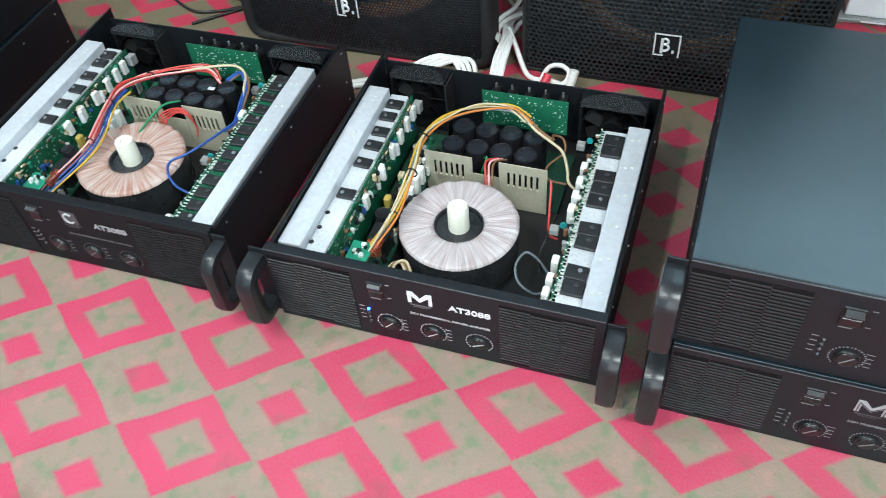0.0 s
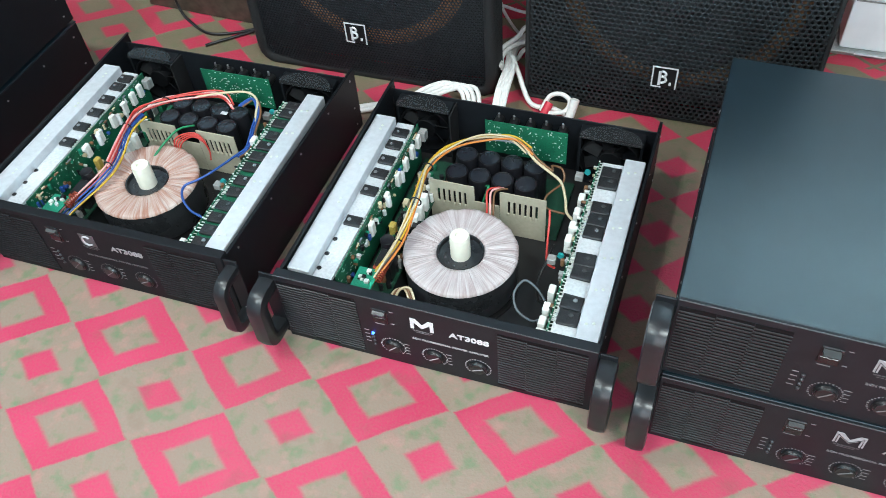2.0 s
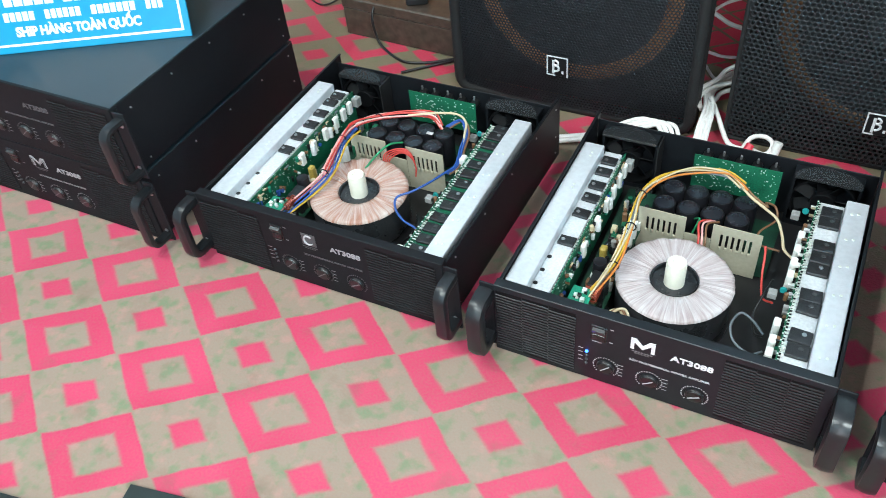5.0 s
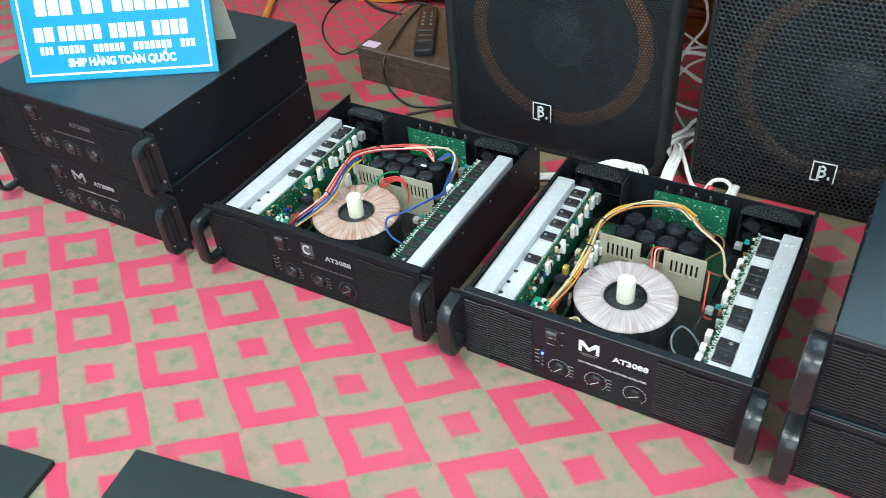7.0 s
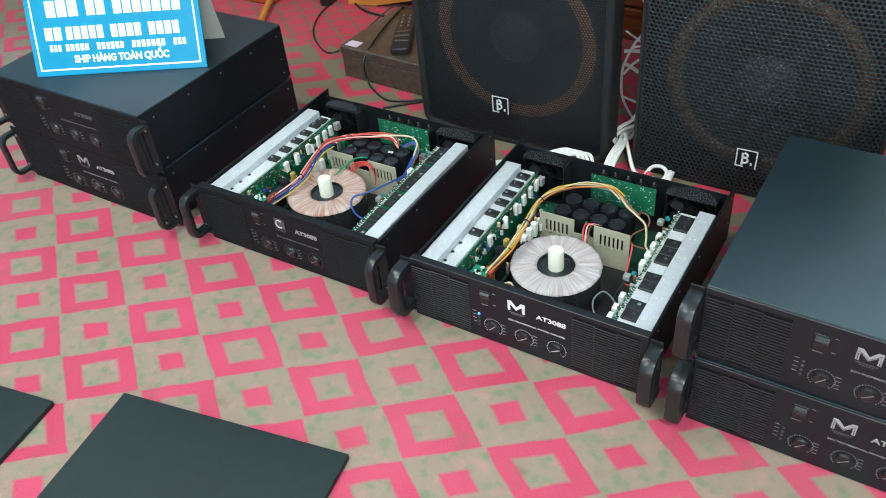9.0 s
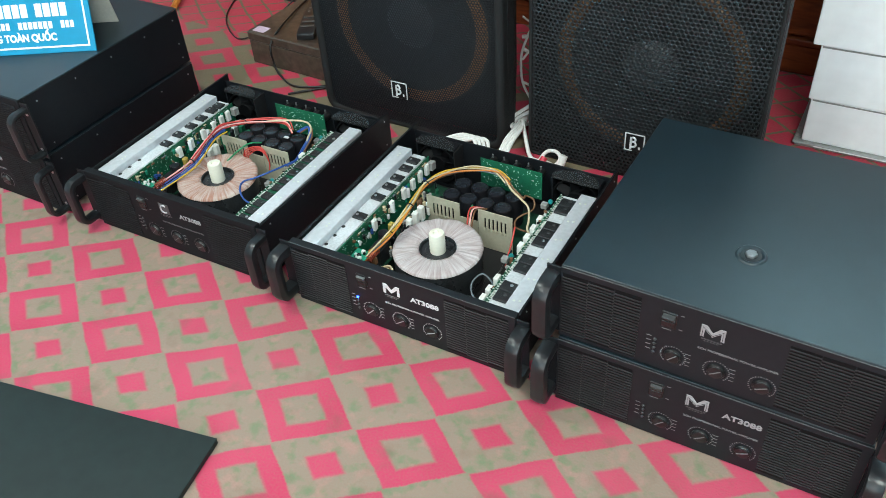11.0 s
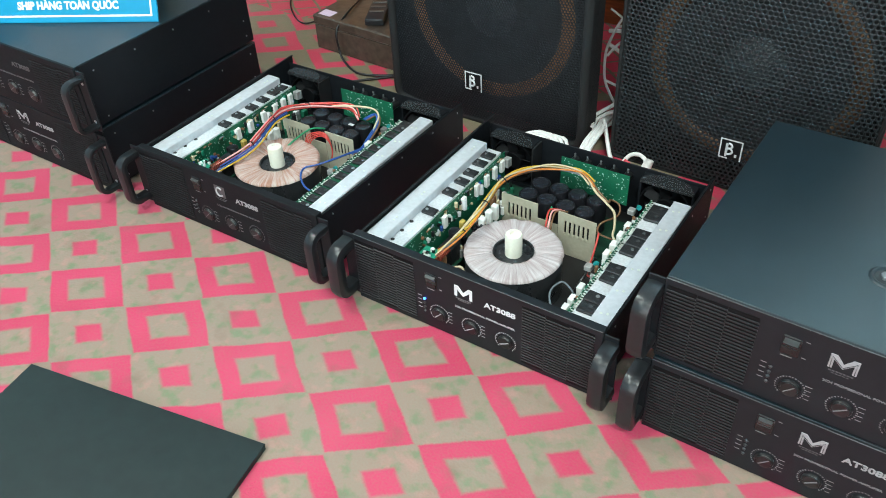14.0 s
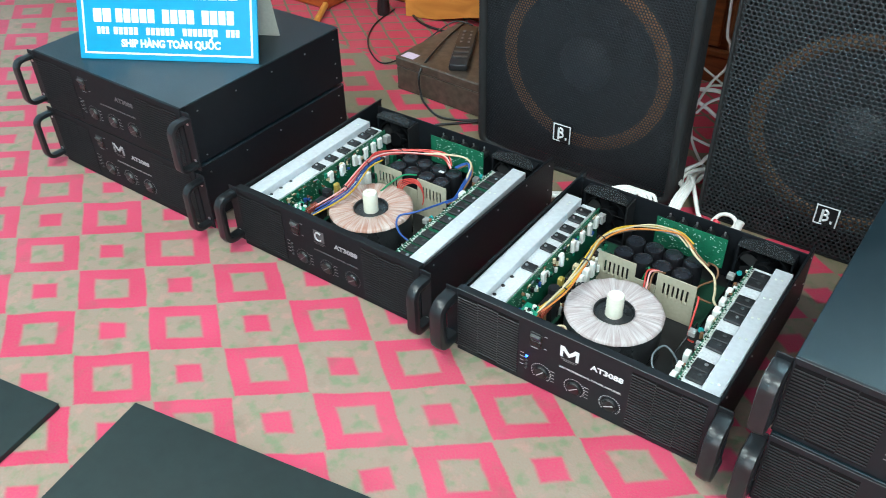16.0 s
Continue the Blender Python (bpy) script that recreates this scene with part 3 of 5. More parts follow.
        tagged(part("dial_print", bm, bright, panel), kind="stuff")
    # maker's mark as a plain shape
    ez = 0.1065
    if mark == "zigzag":
        e = part("emblem", logo_zigzag(bmesh.new(), 0.2105, ez, 0.032, 0.0215, -0.0008), SILK if lit else (SILK_DULL if faint in (None, SILK_DULL) else SILK_DIM), panel, "pale zigzag emblem")
        if not lit:
            for sgn in (-1, 1):
                line = [(0.2105 + sgn * q, -0.0009, ez + z) for q, z in ((0.0136, -0.0098), (0.0136, 0.0072), (0.0004, -0.0052))]
                part("emblem_line", tube(bmesh.new(), line, 0.0006, 5, smooth=False), KNOB, e)
    elif mark == "ring":
        e = part("emblem", boxed(0.1985, 0.2235, -0.0008, 0.001, 0.0955, 0.1195), SILK_FAINT, panel, "dark square emblem with a white ring")
        line = [(0.211 + 0.0078 * math.cos(math.radians(45 + 9 * k)), -0.0016, 0.1075 + 0.0088 * math.sin(math.radians(45 + 9 * k))) for k in range(31)]
        part("ring_mark", tube(bmesh.new(), line, 0.0015, 6, smooth=False), SILK_MID, e)
    if mark:
        bm = bmesh.new()
        for k in range(7):
            box(bm, 0.1965 + 0.0041 * k, 0.1996 + 0.0041 * k, -0.0003, 0.001, 0.0905, 0.0925)
        for k in range(5):
            box(bm, 0.2005 + 0.0041 * k, 0.2034 + 0.0041 * k, -0.0003, 0.001, 0.0875, 0.0888)
        tagged(part("emblem_caption", bm, SILK_DIM if lit else SILK_FAINT, panel), kind="stuff")
    if model:
        lettering("model_text", "AT3088", 0.0135, faint or bright, panel, (0.2475, -0.0003, 0.0955), weight=0.00035, width=0.0545)
    lettering("caption_text", "2CH PROFESSIONAL POWER AMPLIFIER", 0.0048, bright, panel, (0.1945, -0.0003, 0.0712), weight=0.00012, width=0.106)
    for ob in panel.children:
        if not ob.name.startswith(("louvre", "slot_shade_sheet", "edge_glint")):
            ob.location.x += print_shift
    return panel


def flared(bm, amount):
    """Bends the rear of a side wall outwards."""
    for v in bm.verts:
        v.co.x += amount * v.co.y / 0.45
    return bm


def case_shell(amp, rear_top, side_top, flare=0.0, depth=0.450):
    part("base_plate", boxed(0.001, 0.439, 0.015, depth - 0.002, 0.008, 0.0105), INNER_BLACK, amp)
    for x0 in (0.0, 0.438):
        out = flare if x0 else 0.0
        side = part("side_wall", flared(boxed(x0, x0 + 0.002, 0.015, depth, 0.008, side_top, 0.0006), out), BLACK_COAT, amp)
        x = x0 - 0.0006 if x0 == 0 else x0 + 0.0026
        for y, z in ((0.04, 0.118), (0.14, 0.118), (0.24, 0.118), (0.34, 0.118), (depth - 0.02, 0.118), (depth - 0.02, 0.06), (depth - 0.02, 0.025), (0.04, 0.02)):
            part("screw", lathe(bmesh.new(), [(0, -0.0006), (0.0017, -0.0006), (0.0016, 0.0006), (0, 0.0006)], 8, (x + out * y / 0.45, y, min(z, side_top - 0.008)), "x"), STEEL, side)
    part("rear_panel", boxed(0.0025, 0.4375 + 0.95 * flare, depth - 0.014, depth - 0.012, 0.0105, rear_top, 0.0006), BLACK_COAT, amp)
    for x in (0.04, 0.40):
        for y in (0.05, 0.40):
            part("foot", lathe(bmesh.new(), [(0.012, 0.0), (0.012, 0.006), (0.009, 0.009)], 12, (x, y, 0)), KNOB, amp)


def closed_amplifier(label, group, bright=SILK_DULL, faint=None, bolted=True, bail=BAIL, coat=PANEL_BLACK, model=True, depth=0.450, print_shift=0.0):
    amp = thing("power_amplifier", label, "amplifier", group)
    front_face(amp, "zigzag" if bolted else "", False, bright, faint, bail, coat, model, print_shift)
    case_shell(amp, 0.1355, 0.1365, 0.0, depth)
    bm = boxed(0.0005, 0.4395, 0.004, depth + 0.002, 0.1370, 0.1392, 0.0007)
    lid = part("lid", bm, LID_COAT, amp, "black sheet-metal lid")
    if not bolted:
        return amp
    prof = [(0.022, 0.0), (0.0205, 0.0022), (0.0185, 0.0028), (0.0165, 0.0018), (0.0145, 0.0004)]
    part("lid_rim", lathe(bmesh.new(), prof, 32, (0.226, 0.136, 0.1389)), LID_COAT, lid, "", 60)
    # flat black disc stands for the shaded hollow round the bolt
    part("recess_disc", lathe(bmesh.new(), [(0.0145, 0.0006), (0, 0.0006)], 24, (0.226, 0.136, 0.1389)), KNOB, lid)
    part("bolt", lathe(bmesh.new(), [(0.0085, 0.0), (0.0085, 0.0035), (0.0072, 0.0046), (0, 0.0046)], 6, (0.226, 0.136, 0.1394)), DULL_BOLT, lid, "dull zinc hexagon bolt")
    return amp


def ring_transformer(amp, x, y, top, mat, label):
    core = part("transformer", lathe(bmesh.new(), [(0.079, -0.066), (0.0815, -0.06), (0.0815, -0.010), (0.079, -0.004)], 56, (0, 0, 0)), CORE_DARK, amp, label, 40, (x, y, top))
    rng = random.Random(round(x * 1000))
    bm = bmesh.new()
    seg, prof = 120, [(0.0338, -0.012), (0.0338, -0.005), (0.036, -0.0008), (0.044, 0.0006), (0.060, 0.0008), (0.077, 0.0006), (0.0818, -0.0008), (0.0832, -0.0045)]
    lift = [rng.uniform(-0.0009, 0.0009) for _ in range(seg)]
    rings = []
    for r, h in prof:
        rings.append([bm.verts.new(((r + lift[i] * 0.6) * math.cos(2 * math.pi * i / seg), (r + lift[i] * 0.6) * math.sin(2 * math.pi * i / seg), h + lift[i])) for i in range(seg)])
    for a, b in zip(rings, rings[1:]):
        for i in range(seg):
            j = (i + 1) % seg
            bm.faces.new((a[i], b[i], b[j], a[j]))
    part("winding", bm, mat, core, "tape-wound coil with radial strands", 80)
    part("core_hole", lathe(bmesh.new(), [(0.0342, -0.0016), (0.0322, -0.0022), (0.0312, -0.0085), (0.024, -0.0100), (0.017, -0.0094), (0.0, -0.0094)], 40), CORE_DARK, core, "black resin filling round the post", 50)
    bm = bmesh.new()
    for k in range(9):
        a = rng.uniform(0, 2 * math.pi)
        lathe(bm, [(0.0026, 0.0), (0.002, 0.0013), (0, 0.0018)], 8, (0.022 * math.cos(a), 0.022 * math.sin(a), -0.0100))
    tagged(part("resin_drops", bm, CORE_DARK, core, "", 60), kind="stuff")
    part("post", lathe(bmesh.new(), [(0.0148, -0.024), (0.0145, 0.0285), (0.0132, 0.032), (0.006, 0.0325), (0.0055, 0.029), (0, 0.029)], 20), POST_WHITE, core, "off-white nylon centre post", 40)
    return core


def cooling_fan(amp, x0, x1):
    cx, w = (x0 + x1) / 2, (x1 - x0) / 2
    f = part("fan", boxed(x0, x1, 0.408, 0.4345, 0.0105, 0.018), BLACK_COAT, amp, "black case fan")
    part("fan_frame", boxed(x0, x1, 0.408, 0.4345, 0.104, 0.112, 0.001), BLACK_COAT, f)
    for a in (x0, x1 - 0.004):
        part("fan_frame", boxed(a, a + 0.004, 0.408, 0.4345, 0.018, 0.104), BLACK_COAT, f)
    part("fan_ring", lathe(bmesh.new(), [(w - 0.004, -0.012), (w - 0.001, -0.012), (w - 0.001, 0.012), (w - 0.004, 0.012), (w - 0.004, -0.012)], 32, (cx, 0.421, 0.062), "y"), VENT_DARK, f, "", 40)
    part("hub", lathe(bmesh.new(), [(0, 0.010), (0.017, 0.010), (0.018, 0.008), (0.018, -0.01)], 20, (cx, 0.421, 0.062), "y"), VENT_DARK, f, "", 40)
    for k in range(7):
        a = 2 * math.pi * k / 7
        bm = box(bmesh.new(), 0.016, w - 0.006, -0.0005, 0.0005, -0.009, 0.009)
        bmesh.ops.rotate(bm, cent=(0, 0, 0), matrix=Matrix.Rotation(radians(38), 3, "X"), verts=bm.verts)
        bmesh.ops.rotate(bm, cent=(0, 0, 0), matrix=Matrix.Rotation(a, 3, "Y"), verts=bm.verts)
        part("blade", bm, VENT_DARK, f, at=(cx, 0.421, 0.062))
    # curved smoked cover over the top of the fan
    bm, top, bottom = bmesh.new(), [], []
    for k in range(17):
        x = x0 + 0.003 + (x1 - x0 - 0.006) * k / 16
        back = 0.409 + 0.024 * math.sin(math.pi * k / 16) ** 0.7
        top.append((bm.verts.new((x, 0.4045, 0.1138)), bm.verts.new((x, back, 0.1165))))
        bottom.append((bm.verts.new((x, 0.4045, 0.1122)), bm.verts.new((x, back, 0.1126))))
    for k in range(16):
        for m, n in ((top[k], top[k + 1]), (bottom[k], bottom[k + 1])):
            bm.faces.new((m[0], m[1], n[1], n[0]))
        for e in (0, 1):
            bm.faces.new((top[k][e], bottom[k][e], bottom[k + 1][e], top[k + 1][e]))
    part("shroud", bm, SMOKED, f, "curved smoked plastic fan cover", 40)
    arc = [(cx + (w - 0.006) * math.cos(radians(20 + 10 * k)), 0.4330, 0.0765 + 0.0385 * math.sin(radians(20 + 10 * k))) for k in range(15)]
    part("fan_arch", tube(bmesh.new(), arc, 0.0014, 6, smooth=False), FAN_RIM, f, "grey rim of the round fan opening", 50)
    part("fan_plate", boxed(x0 + 0.002, x1 - 0.002, 0.4035, 0.4050, 0.1075, 0.1118, 0.0004), SMOKED, f)


def slotted_plate(amp, x0, x1, y, z1, slots):
    """A vertical painted plate with upright slots and bent tabs below them."""
    bm = bmesh.new()
    s0, pitch = x0 + (x1 - x0 - 0.0085 * (slots - 1)) / 2, 0.0085
    zs0, zs1 = z1 - 0.043, z1 - 0.016
    xs = [x0] + [s0 + k * pitch + d for k in range(slots) for d in (-0.0018, 0.0018)] + [x1]
    zs = [0.012, zs0, zs1, z1]
    grid = [[bm.verts.new((x, y, z)) for x in xs] for z in zs]
    for r in range(3):
        for c in range(len(xs) - 1):
            if r == 1 and c % 2 == 1:
                continue
            bm.faces.new((grid[r][c], grid[r][c + 1], grid[r + 1][c + 1], grid[r + 1][c]))
    made = bmesh.ops.extrude_face_region(bm, geom=bm.faces[:])
    bmesh.ops.translate(bm, vec=(0, 0.0016, 0), verts=[v for v in made["geom"] if isinstance(v, bmesh.types.BMVert)])
    p = part("heat_plate", bm, CREAM_PLATE, amp, "cream painted plate with upright slots")
    for k in range(slots):
        c = s0 + k * pitch
        part("tab", boxed(c - 0.002, c + 0.002, y - 0.003, y + 0.0002, zs0 - 0.002, zs0 + 0.004, 0.0008), CREAM_PLATE, p)
    return p


def wire(amp, name, points, r, color, parent=None):
    return part(name, tube(bmesh.new(), points, r, 7, 7), WIRES[color], parent or amp, color + " insulated wire", 60)


def shifted(points, dx=0.0, dy=0.0, dz=0.0, jitter=0.0, seed=1):
    rng = random.Random(seed)
    return [(x + dx + rng.uniform(-jitter, jitter), y + dy + rng.uniform(-jitter, jitter), z + dz + rng.uniform(-jitter, jitter)) for x, y, z in points]


def open_amplifier(label, variant, lit):
    rng = random.Random(7 if variant == "pale" else 11)
    amp = thing("open_power_amplifier", label, "amplifier", "opened amplifiers")
    front_face(amp, "zigzag" if variant == "pale" else "ring", lit, SILK_MID if lit else SILK_FAINT, SILK if lit else SILK_DULL, BAIL if lit else (-0.037, 0.0100, 0.0078), PANEL_BLACK if lit else PANEL_SHADED)
    flare = 0.004 if variant == "pale" else 0.010
    case_shell(amp, 0.119, 0.131, flare, 0.446)
    for x0, x1 in ((0.002, 0.0045), (0.4355, 0.438)):
        part("top_flange", flared(boxed(x0, x1, 0.015, 0.445, 0.129, 0.131), flare if x0 > 0.1 else 0.0), BLACK_COAT, amp)
    # left heat sink: upper bar, lower step, fins hidden below
    sink = part("heat_sink", boxed(0.004, 0.037, 0.030, 0.362, 0.055, 0.1225, 0.0012), ALUMINIUM, amp, "bare aluminium heat sink bar")
    part("ledge", boxed(0.0375, 0.0658, 0.030, 0.366, 0.1020, 0.1080, 0.0006), BRACKET, sink)
    # black discs on the ledge; the dark of drilled holes put into colour
    for y in (0.051, 0.078, 0.106):
        part("hole_disc", lathe(bmesh.new(), [(0, 0.0004), (0.0036, 0.0004), (0.0036, -0.001)], 14, (0.0410, y, 0.1080)), KNOB, sink)
    for k in range(4):
        y = 0.05 + 0.083 * k + 0.03
        for d in (0.0, 0.008):
            part("screw", lathe(bmesh.new(), [(0.0022, 0.0), (0.002, 0.0008), (0, 0.001)], 8, (0.024, y + d, 0.1225)), SOLDER, sink)
    for k in range(9):
        part("fin", boxed(0.005, 0.036, 0.04 + 0.037 * k, 0.0425 + 0.037 * k, 0.0105, 0.055), ALUMINIUM, sink)
    ys = (0.143, 0.207, 0.245, 0.276, 0.311, 0.340) if variant == "pale" else (0.175, 0.214, 0.252, 0.287, 0.322, 0.345)
    bm = boxed(-0.0122, 0.0122, -0.0092, 0.0092, 0, 0.0048, 0.0008)
    src = part("transistor", bm, CHIP, sink, at=(0.0540, ys[0], 0.1082))
    for y in ys[1:]:
        q = piece("transistor", src, sink, (0.0540 + rng.uniform(-0.0015, 0.0015), y, 0.1082))
        q.rotation_euler = (0, 0, rng.uniform(-0.07, 0.07))
    for y in ys:
        for d in (-0.0055, 0.0, 0.0055):
            part("pin", boxed(0.0660, 0.0695, y + d - 0.0009, y + d + 0.0009, 0.1090, 0.1101), SOLDER, sink)
        part("screw", lathe(bmesh.new(), [(0.0030, 0.0), (0.0027, 0.0010), (0.001, 0.0012), (0, 0.0007)], 10, (0.0480, y, 0.1130)), STEEL, sink)
    # left board, upright, with ceramic resistors
    board = part("circuit_board", boxed(0.0835, 0.0851, 0.032, 0.362, 0.040, 0.120), PCB_GREEN, amp, "green driver board")
    bm = bmesh.new()
    for k in range(190):
        y, z = rng.uniform(0.035, 0.345), rng.uniform(0.075, 0.119)
        s = rng.uniform(0.0006, 0.0014)
        box(bm, 0.0851, 0.0856, y, y + s * 1.6, z, z + s)
    for k in range(46):
        y = 0.036 + 0.0067 * k
        box(bm, 0.0815, 0.0836, y, y + 0.0012, 0.1165, 0.1195)
    tagged(part("solder", bm, SOLDER, board), kind="stuff")
    board.location = (-0.0150, 0.010, -0.013)
    src = None
    for y in (0.145, 0.207, 0.252, 0.286, 0.315, 0.341) if variant == "pale" else (0.175, 0.212, 0.251, 0.286, 0.313, 0.335):
        at = (0.0905, y, 0.089)
        if src is None:
            src = part("ceramic_resistor", boxed(-0.0038, 0.0038, -0.0060, 0.0060, 0, 0.025, 0.0014), CERAMIC, board, at=at)
        else:
            piece("ceramic_resistor", src, board, at)
    for y, z, h in ((0.205, 0.090, 0.02), (0.262, 0.088, 0.018)):
        part("small_capacitor", lathe(bmesh.new(), [(0.0045, 0), (0.0045, h), (0.0038, h + 0.001), (0, h + 0.001)], 12, (0.093, y, z)), BADGE_SILVER, board, "", 40)
    for k in range(46):
        y, z, s = rng.uniform(0.038, 0.345), rng.uniform(0.078, 0.113), rng.uniform(0.0014, 0.0034)
        m = rng.choice((KNOB, CAP_BLACK, WIRES["brown"], WIRES["blue"], BADGE_SILVER, CERAMIC, WIRES["ivory"], PCB_BRIGHT))
        if rng.random() < 0.5:
            bm = boxed(0.0857, 0.0857 + rng.uniform(0.003, 0.008), y - s, y + s, z - s, z + s, 0.0005)
        else:
            bm = lathe(bmesh.new(), [(s, 0), (s, 0.009), (s * 0.8, 0.0095), (0, 0.0095)], 9, (0.0857 + s, y, z - 0.004))
        part("component", bm, m, board)
    for k in range(18):
        y, z = rng.uniform(0.04, 0.34), rng.uniform(0.112, 0.119)
        part("resistor", tube(bmesh.new(), [(0.0885, y - 0.0035, z), (0.0885, y, z + 0.0006), (0.0885, y + 0.0035, z)], 0.0014, 6, 2), rng.choice((WIRES["ivory"], WIRES["brown"], WIRES["grey"])), board)
    for y, z in ((0.348, 0.095), (0.356, 0.094)):
        part("connector", boxed(0.088, 0.100, y, y + 0.007, z, z + 0.018, 0.0006), BOX_GREY, board)
    # flat lower board with clutter of parts
    low = part("circuit_board", boxed(0.086, 0.132, 0.03, 0.352, 0.052, 0.0536), PCB_DARK, amp, "dark green lower board")
    for k in range(90):
        x, y = rng.uniform(0.096, 0.129), rng.uniform(0.045, 0.345)
        h, r = rng.uniform(0.006, 0.022), rng.uniform(0.002, 0.0048)
        m = rng.choice((KNOB, KNOB, CAP_BLACK, CERAMIC, BOX_GREY, WIRES["brown"], PCB_GREEN, WIRES["ivory"]))
        if rng.random() < 0.6:
            bm = lathe(bmesh.new(), [(r, 0), (r, h), (r * 0.85, h + 0.0008), (0, h + 0.0008)], 10, (x, y, 0.0537))
        else:
            bm = boxed(x - r, x + r, y - r * 1.4, y + r * 1.4, 0.0537, 0.0537 + h, 0.0005)
        part("component", bm, m, low)
    part("relay", boxed(0.103, 0.127, 0.093, 0.124, 0.0537, 0.088, 0.001), KNOB, low, "black relay block")
    part("film_capacitor", boxed(0.096, 0.106, 0.166, 0.178, 0.0537, 0.089, 0.002), FILM_YELLOW, low, "yellow film capacitor")
    part("round_capacitor", lathe(bmesh.new(), [(0.0105, 0), (0.0105, 0.039), (0.0095, 0.0403), (0.0085, 0.0398), (0, 0.0398)], 20, (0.107, 0.137, 0.0537)), CAP_BLACK, low, "black round capacitor", 40)
    part("round_capacitor", lathe(bmesh.new(), [(0.0045, 0), (0.0045, 0.030), (0.0038, 0.031), (0, 0.031)], 14, (0.106, 0.092, 0.0537)), COPPER, low, "small dark red capacitor", 40)
    src = None
    for y in (0.200, 0.222, 0.243):
        if src is None:
            src = part("ceramic_resistor", boxed(-0.006, 0.006, -0.0055, 0.0055, 0, 0.032, 0.0014), CERAMIC, low, at=(0.124, y, 0.0537))
        else:
            piece("ceramic_resistor", src, low, (0.124, y, 0.0537))
    mod = part("plug_in_board", boxed(0.088, 0.118, 0.038, 0.080, 0.092, 0.0936), PCB_BRIGHT, low, "bright green plug-in board")
    for k in range(9):
        x, y, s = rng.uniform(0.093, 0.113), rng.uniform(0.052, 0.074), rng.uniform(0.001, 0.0035)
        part("component", boxed(x - s, x + s, y - s, y + s, 0.0936, 0.0936 + rng.uniform(0.001, 0.008), 0.0003), rng.choice((SOLDER, CERAMIC, KNOB, BADGE_SILVER)), mod)
    coil = [(0.1205 + 0.0055 * math.cos(k * 0.9), 0.064 + 0.0006 * k, 0.090 + 0.0062 * math.sin(k * 0.9)) for k in range(50)]
    part("choke_coil", tube(bmesh.new(), coil, 0.0012, 5, smooth=False), COPPER, low, "red enamelled choke coil", 60)
    # right heat sink and board
    sink_y = 0.360 if variant == "pale" else 0.374
    sink = part("heat_sink", boxed(0.4045, 0.4345, 0.022, sink_y, 0.055, 0.1225, 0.0012), ALUMINIUM, amp, "bare aluminium heat sink bar")
    part("ledge", boxed(0.3715, 0.404, 0.022, 0.358, 0.1035, 0.109, 0.0006), BRACKET if variant == "pale" else PCB_GREEN, sink)
    for k in range(9):
        part("fin", boxed(0.405, 0.434, 0.04 + 0.037 * k, 0.0425 + 0.037 * k, 0.0105, 0.055), ALUMINIUM, sink)
    for k in range(6):
        for d in (0.0, 0.009):
            part("screw", lathe(bmesh.new(), [(0.0022, 0.0), (0.002, 0.0008), (0, 0.001)], 8, (0.414 + d, 0.050 + 0.056 * k + d * 0.3, 0.1225)), SOLDER, sink)
    ys = (0.060, 0.085, 0.137, 0.160, 0.212, 0.236, 0.260, 0.312, 0.334) if variant == "pale" else (0.038, 0.063, 0.088, 0.113, 0.143, 0.168, 0.198, 0.223, 0.248, 0.273, 0.303, 0.328, 0.348)
    src = None
    for y in ys:
        at = (0.389, y, 0.1092)
        if src is None:
            half = 0.0116 if variant == "pale" else 0.0094
            src = part("transistor", boxed(-0.0140, 0.0140, -half, half, 0, 0.0052, 0.0010), CHIP, sink, at=at)
        else:
            q = piece("transistor", src, sink, (at[0] + rng.uniform(-0.0015, 0.0015), at[1], at[2]))
            q.rotation_euler = (0, 0, rng.uniform(-0.06, 0.06))
        for d in (-0.006, 0.0, 0.006):
            part("pin", boxed(0.3690, 0.3755, y + d - 0.0009, y + d + 0.0009, 0.1115, 0.1125), SOLDER, sink)
        part("screw", lathe(bmesh.new(), [(0.0032, 0.0), (0.003, 0.001), (0.001, 0.0012), (0, 0.0008)], 10, (0.392, y + 0.003, 0.1145)), SWITCH_GREY if rng.random() < 0.6 else STEEL, sink)
    board = part("circuit_board", boxed(0.3665, 0.3681, 0.024, 0.357, 0.040, 0.113), PCB_GREEN, amp, "green driver board")
    bm = bmesh.new()
    for k in range(56):
        y = 0.028 + 0.0059 * k
        box(bm, 0.3682, 0.3730, y, y + 0.0011, 0.1098, 0.1112)
        if k % 2:
            box(bm, 0.3662, 0.3685, y, y + 0.002, 0.1125, 0.1138)
    tagged(part("solder", bm, SOLDER, board), kind="stuff")
    src = None
    for y in (0.030, 0.050, 0.073, 0.103, 0.196, 0.222, 0.250, 0.279) if variant == "pale" else (0.034, 0.262):
        at = (0.3575, y, 0.083)
        if src is None:
            src = part("ceramic_resistor", boxed(-0.0048, 0.0048, -0.0076, 0.0076, 0, 0.027, 0.002, 2), CERAMIC, board, at=at)
        else:
            piece("ceramic_resistor", src, board, at)
    teal = material("teal_capacitor", (0.02, 0.30, 0.30), 0.4) if "teal_capacitor" not in bpy.data.materials else bpy.data.materials["teal_capacitor"]
    for y in (0.165, 0.335):
        part("disc_capacitor", lathe(bmesh.new(), [(0, -0.002), (0.0045, -0.002), (0.0045, 0.002), (0, 0.002)], 12, (0.354, y, 0.105), "y"), teal, board, "teal disc capacitor")
